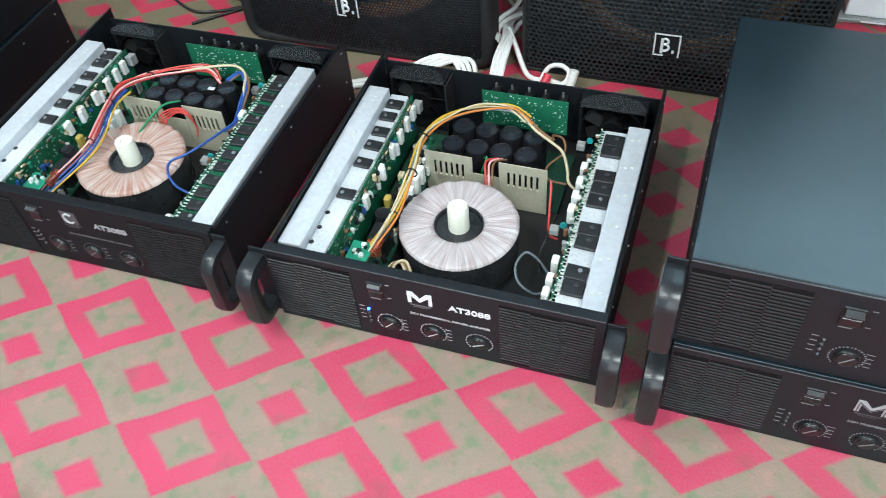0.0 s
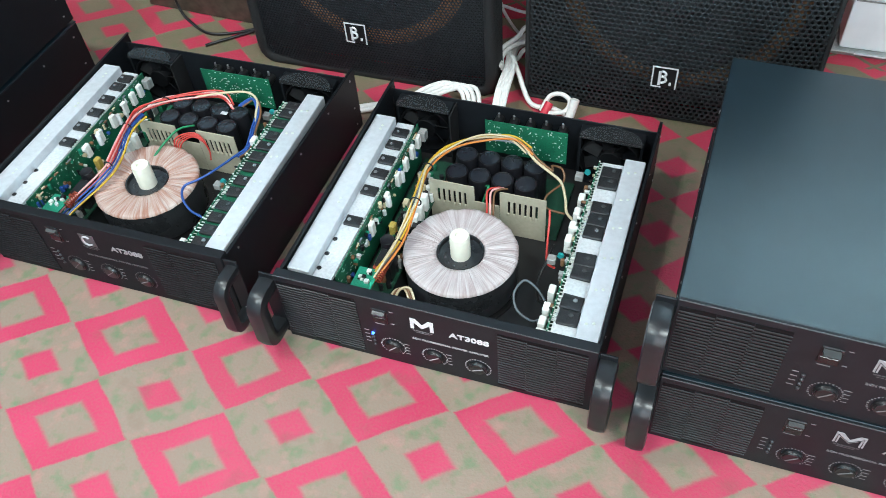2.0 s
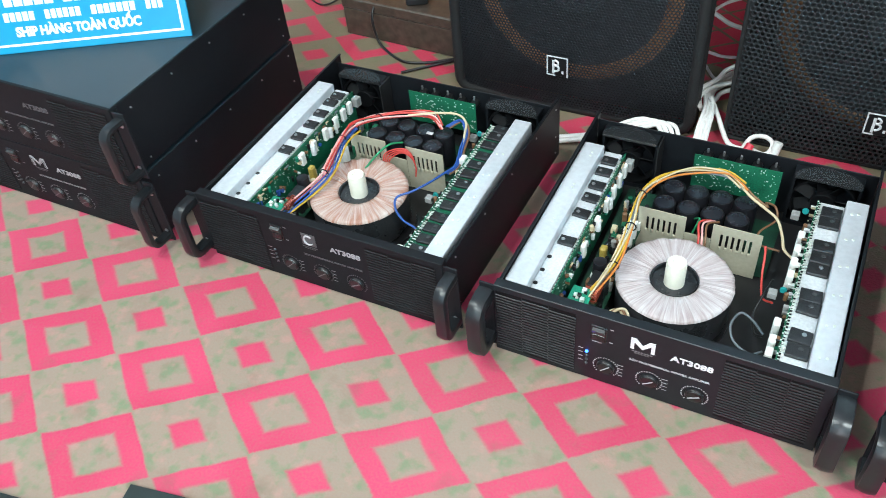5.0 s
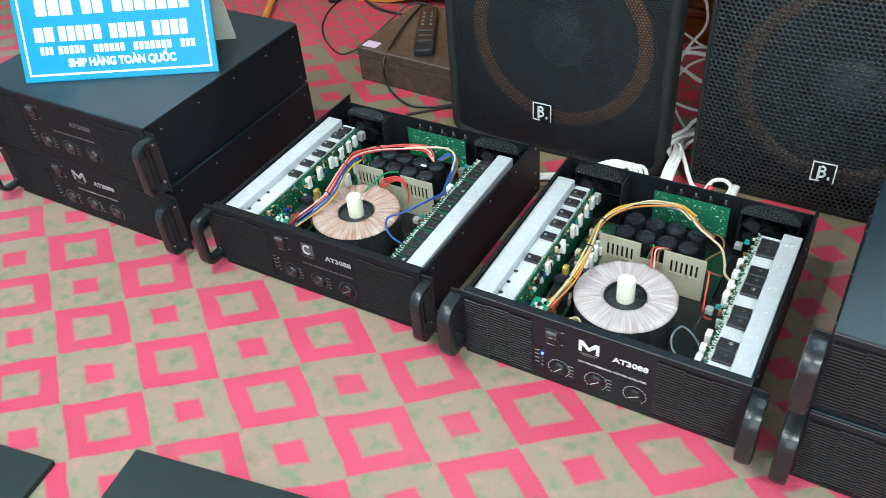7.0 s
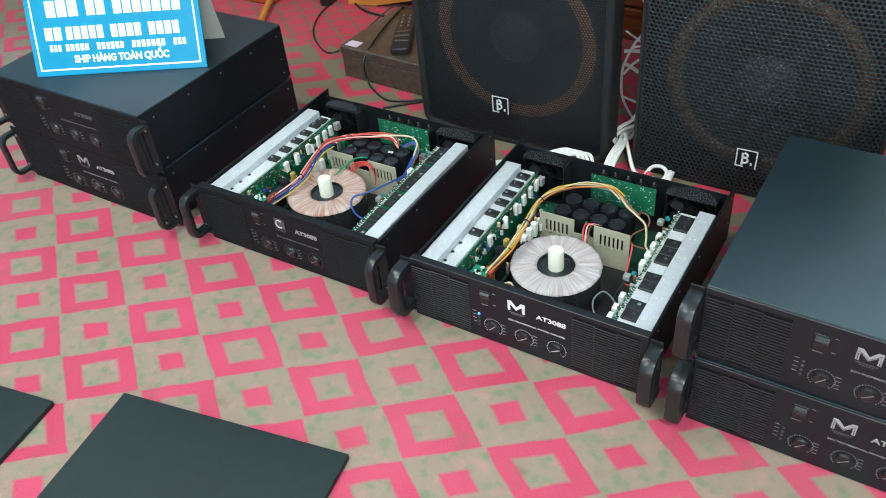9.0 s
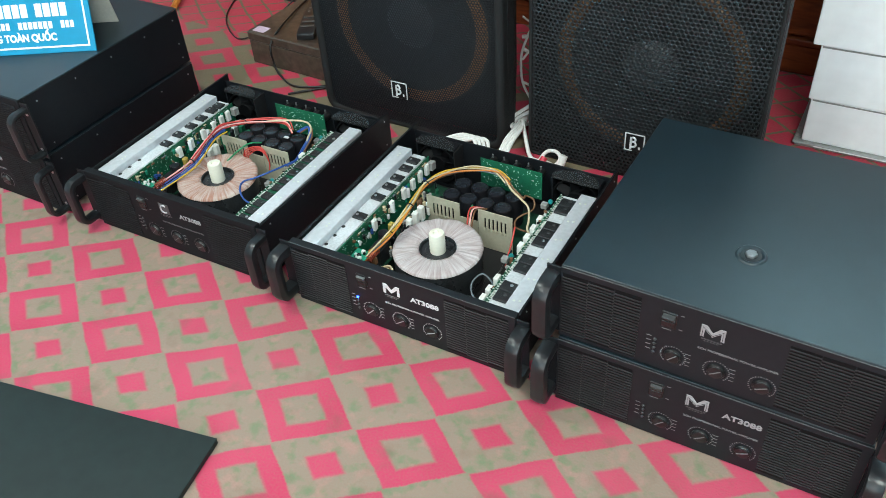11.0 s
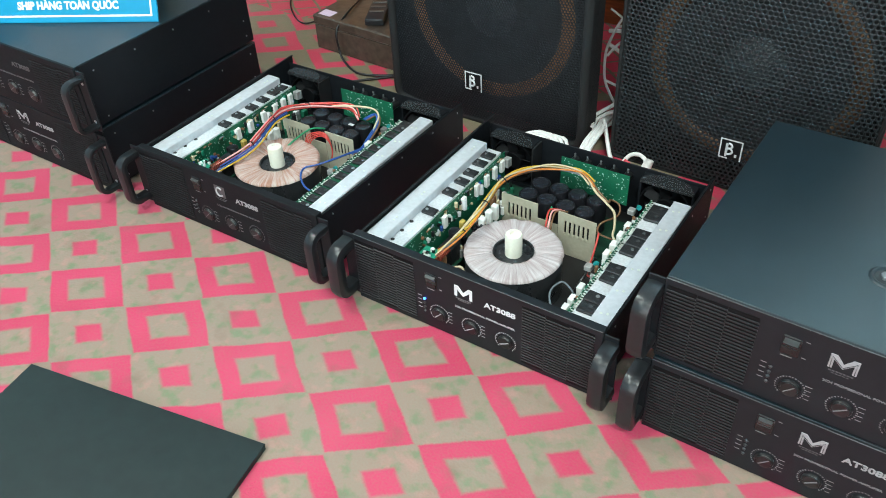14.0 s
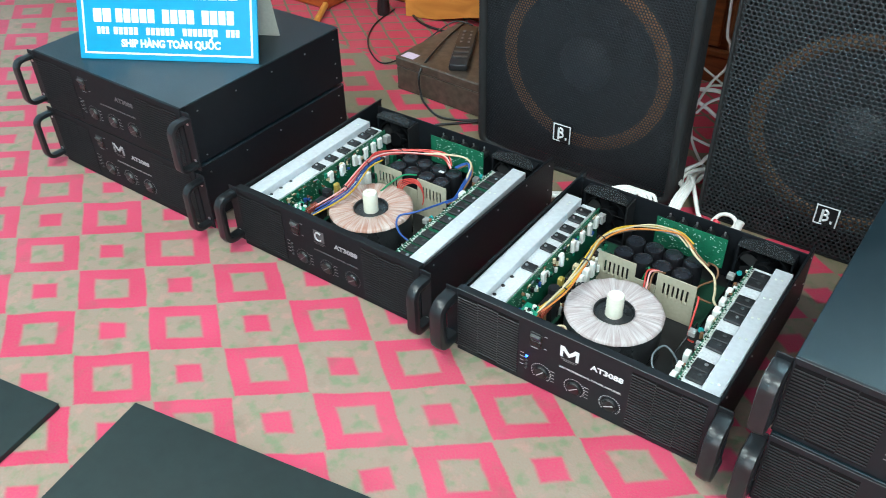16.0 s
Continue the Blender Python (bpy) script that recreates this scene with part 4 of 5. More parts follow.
        part("trimmer", boxed(0.336, 0.348, y - 0.006, y + 0.006, 0.088, 0.098, 0.0008), BOX_GREY, board)
    for y in (0.155, 0.30):
        part("small_capacitor", lathe(bmesh.new(), [(0.003, 0), (0.003, 0.012), (0, 0.013)], 10, (0.359, y, 0.098)), WIRES["brown"], board)
    for k in range(44):
        y, z, s = rng.uniform(0.03, 0.352), rng.uniform(0.085, 0.110), rng.uniform(0.0012, 0.0032)
        m = rng.choice((KNOB, CAP_BLACK, WIRES["brown"], PCB_BRIGHT, BADGE_SILVER, CERAMIC, WIRES["ivory"], BOX_GREY))
        part("component", boxed(0.3664 - rng.uniform(0.003, 0.009), 0.3664, y - s, y + s, z - s, z + s, 0.0005), m, board)
    if variant == "copper":
        for ob in (sink, board):
            ob.location.x = -0.0085
    # supply: capacitors, slotted plates, transformer
    low = part("circuit_board", boxed(0.135, 0.325, 0.268, 0.395, 0.014, 0.0156), PCB_DARK, amp, "dark supply board")
    src = None
    cap_y = (0.354, 0.313) if variant == "pale" else (0.347, 0.309)
    for row, y in enumerate(cap_y):
        for k in range(4):
            x = 0.1575 + 0.0372 * k - 0.004 * row
            if src is None:
                src = part("capacitor", lathe(bmesh.new(), [(0.0180, 0), (0.0180, 0.060), (0.0171, 0.0625), (0.0158, 0.0628), (0.0152, 0.0618), (0, 0.0618)], 28), CAP_BLACK, low, "large black capacitor", 40, (x, y, 0.0158))
            else:
                piece("capacitor", src, low, (x, y, 0.0158))
            part("capacitor_top", lathe(bmesh.new(), [(0.0148, 0.0), (0.0146, 0.0006), (0.008, 0.0011), (0, 0.0014)], 24, (x, y, 0.0776)), CAP_TOP, low)
            bm = bmesh.new()
            for j in range(3):
                box(bm, x - 0.006 + 0.0045 * j, x - 0.0035 + 0.0045 * j, y - 0.0012, y + 0.0008, 0.0780, 0.0787)
            part("print_mark", bm, SILK_GHOST if variant == "pale" else SILK_MID, low)
    slotted_plate(amp, 0.126, 0.198, 0.2635, 0.101, 6)
    slotted_plate(amp, 0.238, 0.309, 0.2635, 0.101, 6)
    part("bridge_bracket", boxed(0.1985, 0.2375, 0.2625, 0.264, 0.012, 0.072), CREAM_PLATE, amp, "cream painted bracket")
    if variant == "pale":
        ring_transformer(amp, 0.2120, 0.1535, 0.0845, WINDING_PALE, "ring transformer wound with pale tape")
    else:
        ring_transformer(amp, 0.2055, 0.1545, 0.0835, WINDING_COPPER, "ring transformer wound with coppery tape")
    part("transformer_mat", lathe(bmesh.new(), [(0, 0.0106), (0.086, 0.0106), (0.086, 0.0135), (0, 0.0135)], 40, (0.210, 0.154, 0)), KNOB, amp)
    # rear connection board with terminals
    board = part("circuit_board", boxed(0.174, 0.308, 0.400, 0.4016, 0.050, 0.114), PCB_GREEN, amp, "green connection board with solder joints")
    bm = bmesh.new()
    for k in range(120):
        x, z, s = rng.uniform(0.177, 0.305), rng.uniform(0.054, 0.111), rng.uniform(0.0007, 0.0017)
        box(bm, x, x + s * rng.choice((1, 1, 2)), 0.3992, 0.4001, z, z + s)
    tagged(part("solder", bm, SOLDER, board), kind="stuff")
    for x in (0.19, 0.215, 0.242, 0.268, 0.295):
        part("terminal", lathe(bmesh.new(), [(0.008, 0.0), (0.008, 0.026), (0.0, 0.027)], 14, (x, 0.435, 0.095), "y"), KNOB, amp, "black rear terminal", 40)
        part("terminal_nut", lathe(bmesh.new(), [(0.002, 0), (0.002, 0.008), (0, 0.009)], 6, (x, 0.424, 0.104)), DULL_BOLT, amp)
    cooling_fan(amp, 0.018, 0.112)
    cooling_fan(amp, 0.324, 0.424)
    part("fan_partition", boxed(0.1145, 0.1165, 0.395, 0.4355, 0.0105, 0.112), INNER_BLACK, amp)
    # front inner parts behind the panel
    part("strip_board", boxed(0.135, 0.32, 0.022, 0.046, 0.060, 0.0616), PCB_DARK, amp, "dark green control board")
    for x, w in ((0.165, 0.010), (0.205, 0.014), (0.240, 0.027)):
        part("plug_block", boxed(x, x + w, 0.026, 0.038, 0.0616, 0.082, 0.001), rng.choice((KNOB, PCB_DARK)), amp)
    return amp


POSE_M, POSE_C = pose(0, 0, 0), pose(-0.5215, 0.004, 0, 0, 0, 0.3)

pale = open_amplifier("black rack amplifier with lid off and blue light lit", "pale", True)
pale.matrix_world = POSE_M
loom = [(0.105, 0.050, 0.070), (0.112, 0.068, 0.086), (0.130, 0.126, 0.105), (0.132, 0.196, 0.120), (0.127, 0.262, 0.125), (0.145, 0.308, 0.126), (0.185, 0.343, 0.126), (0.231, 0.358, 0.121), (0.262, 0.345, 0.113)]
harness = part("wire_loom", tube(bmesh.new(), shifted(loom, 0.001, 0, -0.003), 0.0024, 8), WIRES["brown"], pale, "bundled loom of coloured wires", 60)
for color, dx, dy, dz, s in (("yellow", -0.003, 0.003, 0.002, 1), ("yellow", 0.0015, 0.0045, 0.004, 2), ("ivory", -0.0035, -0.002, 0.001, 3), ("orange", 0.004, -0.003, 0.002, 4), ("ivory", 0.001, -0.001, 0.005, 5), ("grey", -0.001, -0.005, 0.0, 6)):
    wire(pale, "wire", shifted(loom, dx * 1.15, dy * 1.15, dz * 1.1, 0.0022, s), 0.0016, color, harness)
for i in (2, 3, 4):
    x, y, z = loom[i]
    line = [(x + 0.0078 * math.cos(a), y + (0.002 if i == 4 else 0.0), z + 0.0078 * math.sin(a)) for a in [2 * math.pi * k / 14 for k in range(14)]]
    part("cable_tie", tube(bmesh.new(), line, 0.0011, 5, closed=True, smooth=False), CABLE_BLACK, harness)
tail = [(0.255, 0.350, 0.115), (0.275, 0.333, 0.110), (0.300, 0.322, 0.103), (0.320, 0.310, 0.098), (0.333, 0.284, 0.092), (0.340, 0.262, 0.088), (0.354, 0.251, 0.085)]
wire(pale, "wire", tail, 0.0022, "ivory")
wire(pale, "wire", shifted(tail[:3], 0.002, 0.004, 0.001) + [(0.298, 0.345, 0.095), (0.312, 0.352, 0.085), (0.318, 0.335, 0.075), (0.300, 0.305, 0.07), (0.305, 0.285, 0.065), (0.335, 0.275, 0.07)], 0.0018, "brown")
wire(pale, "wire", [(0.21, 0.268, 0.03), (0.208, 0.275, 0.06), (0.214, 0.285, 0.085), (0.205, 0.30, 0.07)], 0.0018, "green")
for k, c in enumerate(("red", "pink", "brown")):
    wire(pale, "wire", [(0.226 + 0.005 * k, 0.235, 0.05), (0.222 + 0.005 * k, 0.250, 0.078), (0.216 + 0.006 * k, 0.275, 0.088), (0.230 + 0.006 * k, 0.292, 0.082)], 0.0017, c)
wire(pale, "wire", [(0.315, 0.262, 0.085), (0.318, 0.25, 0.078), (0.322, 0.225, 0.06), (0.33, 0.19, 0.055), (0.345, 0.17, 0.07)], 0.0018, "red")
wire(pale, "wire", [(0.338, 0.20, 0.085), (0.330, 0.185, 0.06), (0.325, 0.16, 0.045), (0.333, 0.125, 0.05), (0.345, 0.105, 0.07)], 0.0018, "black")
wire(pale, "wire", [(0.350, 0.088, 0.06), (0.335, 0.085, 0.052), (0.312, 0.095, 0.055), (0.302, 0.115, 0.064), (0.31, 0.138, 0.068), (0.328, 0.135, 0.062), (0.345, 0.118, 0.06)], 0.0018, "grey")
for k, (c, d) in enumerate((("ivory", 0.0), ("brown", 0.004), ("ivory", 0.008))):
    wire(pale, "wire", [(0.140 + d, 0.042, 0.062), (0.146 + d, 0.058, 0.082 + d * 0.6), (0.160 + d, 0.064, 0.086 + d * 0.6), (0.172 + d, 0.050, 0.078), (0.176 + d, 0.038, 0.062)], 0.0019, c)
part("plug", boxed(0.178, 0.186, 0.030, 0.040, 0.0617, 0.078, 0.001), WIRES["yellow"], pale, "yellow wire plug")

copper = open_amplifier("black rack amplifier with lid off, copper-wound transformer", "copper", False)
copper.matrix_world = POSE_C
loom = [(0.120, 0.045, 0.066), (0.1335, 0.063, 0.083), (0.1650, 0.150, 0.104), (0.158, 0.225, 0.120), (0.1600, 0.264, 0.122), (0.190, 0.298, 0.122), (0.233, 0.322, 0.122), (0.272, 0.334, 0.120), (0.298, 0.322, 0.110)]
loom = [(x - 0.012, y, z) for x, y, z in loom]
harness = part("wire_loom", tube(bmesh.new(), shifted(loom, 0.001, 0, -0.003), 0.0018, 8), WIRES["red"], copper, "bundled loom of coloured wires", 60)
for color, dx, dy, dz, s in (("pink", -0.003, 0.003, 0.002, 1), ("red", 0.0015, 0.0045, 0.004, 2), ("pink", 0.004, -0.003, 0.003, 4), ("red", 0.001, -0.001, 0.005, 5)):
    wire(copper, "wire", shifted(loom[2:], dx * 1.2, dy * 1.2, dz * 1.1, 0.0022, s), 0.0015, color, harness)
for color, dx, dy, dz, s in (("blue", 0.003, -0.003, -0.002, 7), ("blue", 0.007, -0.004, -0.003, 8), ("pink", -0.003, 0.002, 0.002, 9), ("yellow", 0.012, -0.004, -0.006, 10)):
    wire(copper, "wire", shifted(loom[:5], dx, dy, dz, 0.0020, s), 0.0017, color, harness)
for i in (2, 3, 5):
    x, y, z = loom[i]
    line = [(x + 0.0075 * math.cos(a), y, z + 0.0075 * math.sin(a)) for a in [2 * math.pi * k / 14 for k in range(14)]]
    part("cable_tie", tube(bmesh.new(), line, 0.0011, 5, closed=True, smooth=False), CABLE_BLACK, harness)
wire(copper, "wire", [(0.225, 0.318, 0.124), (0.268, 0.336, 0.127), (0.304, 0.350, 0.124), (0.326, 0.340, 0.118), (0.335, 0.312, 0.110), (0.345, 0.285, 0.095), (0.358, 0.28, 0.09)], 0.0021, "ivory")
for c, d in (("blue", 0.0), ("brown", 0.004), ("blue", -0.004)):
    wire(copper, "wire", [(0.290 + d, 0.34, 0.10), (0.316 + d, 0.346, 0.116), (0.336 + d, 0.322, 0.112), (0.342 + d, 0.290, 0.104), (0.350 + d, 0.250, 0.098), (0.345 + d, 0.225, 0.100)], 0.0019, c)
wire(copper, "wire", [(0.350, 0.250, 0.100), (0.328, 0.190, 0.103), (0.310, 0.164, 0.100), (0.292, 0.146, 0.097), (0.300, 0.125, 0.094), (0.322, 0.108, 0.090), (0.346, 0.101, 0.088), (0.358, 0.095, 0.085)], 0.0020, "blue")
for k in range(4):
    wire(copper, "wire", [(0.222 - 0.003 * k, 0.236, 0.060), (0.222 - 0.003 * k, 0.246, 0.080 + 0.003 * k), (0.240, 0.256, 0.092 + 0.003 * k), (0.258, 0.257, 0.086 + 0.003 * k), (0.266, 0.256, 0.068), (0.266, 0.252, 0.05)], 0.0013, "red")
wire(copper, "wire", [(0.195, 0.205, 0.082), (0.203, 0.235, 0.092), (0.214, 0.262, 0.098), (0.228, 0.285, 0.09)], 0.0019, "green")
bm = boxed(0.240, 0.252, 0.334, 0.341, 0.0788, 0.0798)
part("label", bm, SILK, copper, "small white label")
for ob in copper.children:
    if ob.name.startswith("wire"):
        ob.location.x -= 0.0075

closed = closed_amplifier("black closed rack amplifier on the carpet", "stacked amplifiers", SILK_DIM, SILK_DULL, print_shift=0.0045)
closed.matrix_world = pose(0.5145, -0.011, 0, 0, 0, -0.4)
top = closed_amplifier("black closed rack amplifier on top of another one", "stacked amplifiers", SILK_DIM, SILK_DULL, model=False, depth=0.428, print_shift=0.0075)
top.matrix_world = pose(0.5125, -0.003, 0.1375, 0, 0, -1.1)
low2 = closed_amplifier("black closed rack amplifier below the one with the sign", "stacked amplifiers", SILK_DIM, SILK_DULL, True, BAIL_SLIM, PANEL_SHADED)
WIDER = Matrix.Diagonal((1.08, 1.0, 1.0, 1.0))
low2.matrix_world = pose(-1.105, -0.004, 0) @ WIDER
top2 = closed_amplifier("black closed rack amplifier under the blue sign", "stacked amplifiers", SILK_FAINT, SILK_FAINT, False, BAIL_SLIM, PANEL_SHADED)
top2.matrix_world = pose(-1.1055, -0.004, 0.1375) @ WIDER


# ---- lids lying on the carpet ----
def loose_lid(corner, angle, flip):
    t = thing("amplifier_lid", "loose black sheet-metal amplifier lid lying flat", "lid", "loose lids", m=pose(*corner, 0.0, 0, 0, angle))
    x0, x1 = (-0.437, 0.0) if flip else (0.0, 0.437)
    sheet_part = part("sheet", boxed(x0, x1, -0.445, 0.0, 0.0085, 0.0102, 0.0006), SPARE_LID, t)
    for y0, y1 in ((-0.445, -0.4435), (-0.0015, 0.0)):
        part("flange", boxed(x0 + 0.002, x1 - 0.002, y0, y1, 0.0005, 0.0085), SPARE_LID, t)
    for a in (x0, x1 - 0.0015):
        part("flange", boxed(a, a + 0.0015, -0.443, -0.002, 0.0005, 0.0085), SPARE_LID, t)
    cx, cy = (x0 + x1) / 2 + 0.062, -0.221
    rim = part("lid_rim", lathe(bmesh.new(), [(0.022, 0.0), (0.0205, 0.0022), (0.0185, 0.0028), (0.0165, 0.0018), (0.0135, 0.0004)], 32, (cx, cy, 0.0101)), SPARE_LID, t, "", 60)
    # flat black disc stands for the dark inside the rim
    part("rim_hole_disc", lathe(bmesh.new(), [(0.0135, 0.0005), (0, 0.0005)], 20, (cx, cy, 0.0101)), KNOB, rim)
    return t


loose_lid((-0.352, -0.402), 10.3, False)
loose_lid((-0.4525, -0.4745), 10.0, True)


# ---- loudspeakers ----
def loudspeaker(label, width, depth, height, pitch, cone_z, ring_mat, badge, m, corner=0.03, cone_x=0.0, edge=0.0105, mesh_mat=GRILLE):
    t = thing("loudspeaker", label, "loudspeaker", "loudspeakers behind the amplifiers", m=m)
    w = width / 2
    # wedge cabinet, narrower towards the back
    bm, b = bmesh.new(), 0.105
    rings = [[bm.verts.new((x, y, z)) for x, z in ((-k, 0.0), (k, 0.0), (k, height), (-k, height))] for k, y in ((w - 0.018, 0.045 + 0.02), (w - 0.018, 0.045), (w, 0.045), (w, 0.075), (b, depth))]
    for p, q in zip(rings, rings[1:]):
        for k in range(4):
            bm.faces.new((p[k], p[(k + 1) % 4], q[(k + 1) % 4], q[k]))
    bm.faces.new(rings[-1])
    bm.faces.new(rings[0][::-1])
    part("cabinet", bm, SPEAKER_CARPET, t, "black textured cabinet")
    part("baffle", boxed(-w + 0.019, w - 0.019, 0.050, 0.054, 0.018, height - 0.018), SPEAKER_CARPET, t)
    # rounded rim round the grille
    r, rim = corner, []
    for cx, cz, a0 in ((w - r, r, -90), (w - r, height - r, 0), (-w + r, height - r, 90), (-w + r, r, 180)):
        for k in range(5):
            a = radians(a0 + 22.5 * k)
            rim.append((cx + (r - edge * 0.57) * math.cos(a), 0.020, cz + (r - edge * 0.57) * math.sin(a)))
    part("rim", tube(bmesh.new(), rim, edge, 8, closed=True, smooth=False), SPEAKER_CARPET, t, "", 50)
    box_bm = bmesh.new()
    for a in ((-w + 0.004, w - 0.004, 0.022, 0.046, 0.0005, 0.012), (-w + 0.0005, -w + 0.012, 0.022, 0.046, 0.02, height - 0.02), (w - 0.012, w - 0.0005, 0.022, 0.046, 0.02, height - 0.02), (-w + 0.004, w - 0.004, 0.022, 0.046, height - 0.012, height)):
        box(box_bm, *a)
    part("front_band", box_bm, SPEAKER_CARPET, t)
    # perforated grille
    gw, g0, g1 = w - edge * 1.14, 0.012, height - 0.012
    row = pitch * math.sqrt(3) / 2
    verts, faces = [], []
    nrow, ncol = int((g1 - g0) / row), int(2 * gw / pitch) + 1
    for j in range(nrow):
        for i in range(ncol):
            cx = -gw + (i + 0.5 + 0.5 * (j % 2)) * pitch
            cz = g0 + (j + 0.5) * row
            if cx + pitch / 2 > gw + 0.0045:
                continue
            base = len(verts)
            for rad, yy in ((pitch / math.sqrt(3), 0.0), (pitch * 0.40, 0.0004), (pitch * 0.35, 0.0018)):
                for k in range(6):
                    a = radians(30 + 60 * k)
                    verts.append((cx + rad * math.cos(a), 0.010 + yy + 0.010 * min(1.0, abs(cx / gw)) ** 4, cz + rad * math.sin(a)))
            for s in (0, 6):
                for k in range(6):
                    q = (k + 1) % 6
                    faces.append((base + s + k, base + s + q, base + s + 6 + q, base + s + 6 + k))
    me = bpy.data.meshes.new("grille")
    me.from_pydata(verts, [], faces)
    me.materials.append(mesh_mat)
    g = new("grille", me)
    g.parent = t
    tagged(g, "black perforated steel grille")
    # driver behind the grille
    d = part("driver", lathe(bmesh.new(), [(0.199, 0.0), (0.199, 0.004), (0.196, 0.005), (0.192, 0.002)], 48, (cone_x, 0.0485, cone_z), "y"), CONE_DARK, t, "large round loudspeaker driver", 40)
    part("surround", lathe(bmesh.new(), [(0.194, 0.003), (0.188, 0.010), (0.178, 0.014), (0.169, 0.011), (0.163, 0.002)], 48, (cone_x, 0.0485, cone_z), "y"), ring_mat, d, "", 60)
    part("cone", lathe(bmesh.new(), [(0.164, 0.003), (0.10, 0.0005), (0.058, -0.0008)], 48, (cone_x, 0.0485, cone_z), "y"), CONE_DARK, d, "", 60)
    part("dust_cap", lathe(bmesh.new(), [(0.060, -0.0006), (0.05, 0.012), (0.03, 0.021), (0, 0.024)], 32, (cone_x, 0.0485, cone_z), "y"), CONE_CAP, d, "", 60)
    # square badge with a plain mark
    bx, bz = badge
    b = part("badge", boxed(bx - 0.021, bx + 0.021, 0.0035, 0.0095, bz - 0.021, bz + 0.021, 0.001), BADGE_BLACK, t, "black square badge with silver frame")
    bm = bmesh.new()
    for q in ((-0.021, -0.0185, -0.021, 0.021), (0.0185, 0.021, -0.021, 0.021), (-0.0185, 0.0185, 0.0185, 0.021), (-0.0185, -0.004, -0.021, -0.0185)):
        box(bm, bx + q[0], bx + q[1], 0.0027, 0.0034, bz + q[2], bz + q[3])
    part("badge_frame", bm, BADGE_SILVER, b)
    bm = bmesh.new()
    box(bm, bx - 0.0100, bx - 0.0055, 0.0027, 0.0034, bz - 0.0165, bz + 0.0120)
    for cz, rr in ((0.0068, 0.0056), (-0.0042, 0.0066)):
        line = [(bx - 0.005 + rr * 1.25 * math.cos(radians(-90 + 18 * k)), 0.0029, bz + cz + rr * math.sin(radians(-90 + 18 * k))) for k in range(11)]
        tube(bm, line, 0.0021, 6, smooth=False)
    box(bm, bx + 0.0085, bx + 0.0125, 0.0027, 0.0034, bz - 0.0145, bz - 0.0085)
    part("badge_mark", bm, BADGE_SILVER, b)
    return t


loudspeaker("black loudspeaker with fine grille and brown driver ring", 0.478, 0.37, 0.72, 0.0064, 0.252, SURROUND_BROWN, (-0.018, 0.104), pose(-0.110, 0.578, 0, 0, 0, 0.0))
loudspeaker("black loudspeaker with coarse grille", 0.478, 0.37, 0.74, 0.0094, 0.245, CONE_BROWN, (0.003, 0.098), pose(0.423, 0.593, 0, 0, 0, 0.0), 0.014, 0.006, 0.004, GRILLE_GREY)


# ---- blue sign on the stacked amplifiers ----
def sign():
    bl, br = Vector((-0.978, 0.030, 0.2770)), Vector((-0.645, 0.216, 0.2770))
    turn = math.degrees(math.atan2(br.y - bl.y, br.x - bl.x))
    t = thing("shop_sign", "blue board sign with white lettering leaning on a card strut", "sign", m=pose(*bl, 0, 0, turn))
    w, h = 0.383, 0.27
    lean = pose(0, 0, 0, -23)
    board = part("board", boxed(0, w, 0, 0.005, 0, h, 0.0008), SIGN_BLUE, t)
    board.matrix_basis = lean
    bm = bmesh.new()
    e, k = 0.011, 0.0038
    for q in ((e, w - e, e, e + k), (e, w - e, h - e - k, h - e), (e, e + k, e + k, h - e - k), (w - e - k, w - e, e + k, h - e - k)):
        box(bm, q[0], q[1], -0.0005, 0.002, q[2], q[3])
    part("border", bm, SIGN_WHITE, board)
    lettering("sign_text", "SHIP H\u00c0NG TO\u00c0N QU\u1ed0C", 0.021, SIGN_WHITE, board, (0.092, -0.0004, 0.0265), weight=0.0010, width=0.212)
    # rows that stand for numbers and an address
    for z0, z1, blocks in ((0.070 + 0.004, 0.103, ((0.034, 0.075), (0.082, 0.168), (0.182, 0.252), (0.266, 0.336))), (0.050, 0.0665, ((0.040, 0.068), (0.076, 0.130), (0.146, 0.208), (0.224, 0.300), (0.316, 0.346))), (0.122, 0.158, ((0.045, 0.12), (0.135, 0.18), (0.195, 0.345))), (0.178, 0.236, ((0.06, 0.16), (0.18, 0.33)))):
        for a, b in blocks:
            count = max(1, round((b - a) / ((z1 - z0) * 0.62)))
            step = (b - a) / count
            for k in range(count):
                part("text_bar", boxed(a + k * step, a + (k + 0.93) * step, -0.0005, 0.002, z0, z1, 0.0018), SIGN_WHITE, board)
    strut = bmesh.new()
    vs = [strut.verts.new(q) for q in ((0.27, 0.140, 0.0), (0.389, 0.140, 0.0), (0.374, 0.108, 0.24), (0.27, 0.108, 0.24), (0.27, 0.143, 0.0), (0.389, 0.143, 0.0), (0.374, 0.111, 0.24), (0.27, 0.111, 0.24))]
    for q in ((0, 1, 2, 3), (7, 6, 5, 4), (0, 4, 5, 1), (1, 5, 6, 2), (2, 6, 7, 3), (3, 7, 4, 0)):
        strut.faces.new([vs[i] for i in q])
    part("strut", strut, CARDBOARD, t, "grey card strut behind the board")


sign()


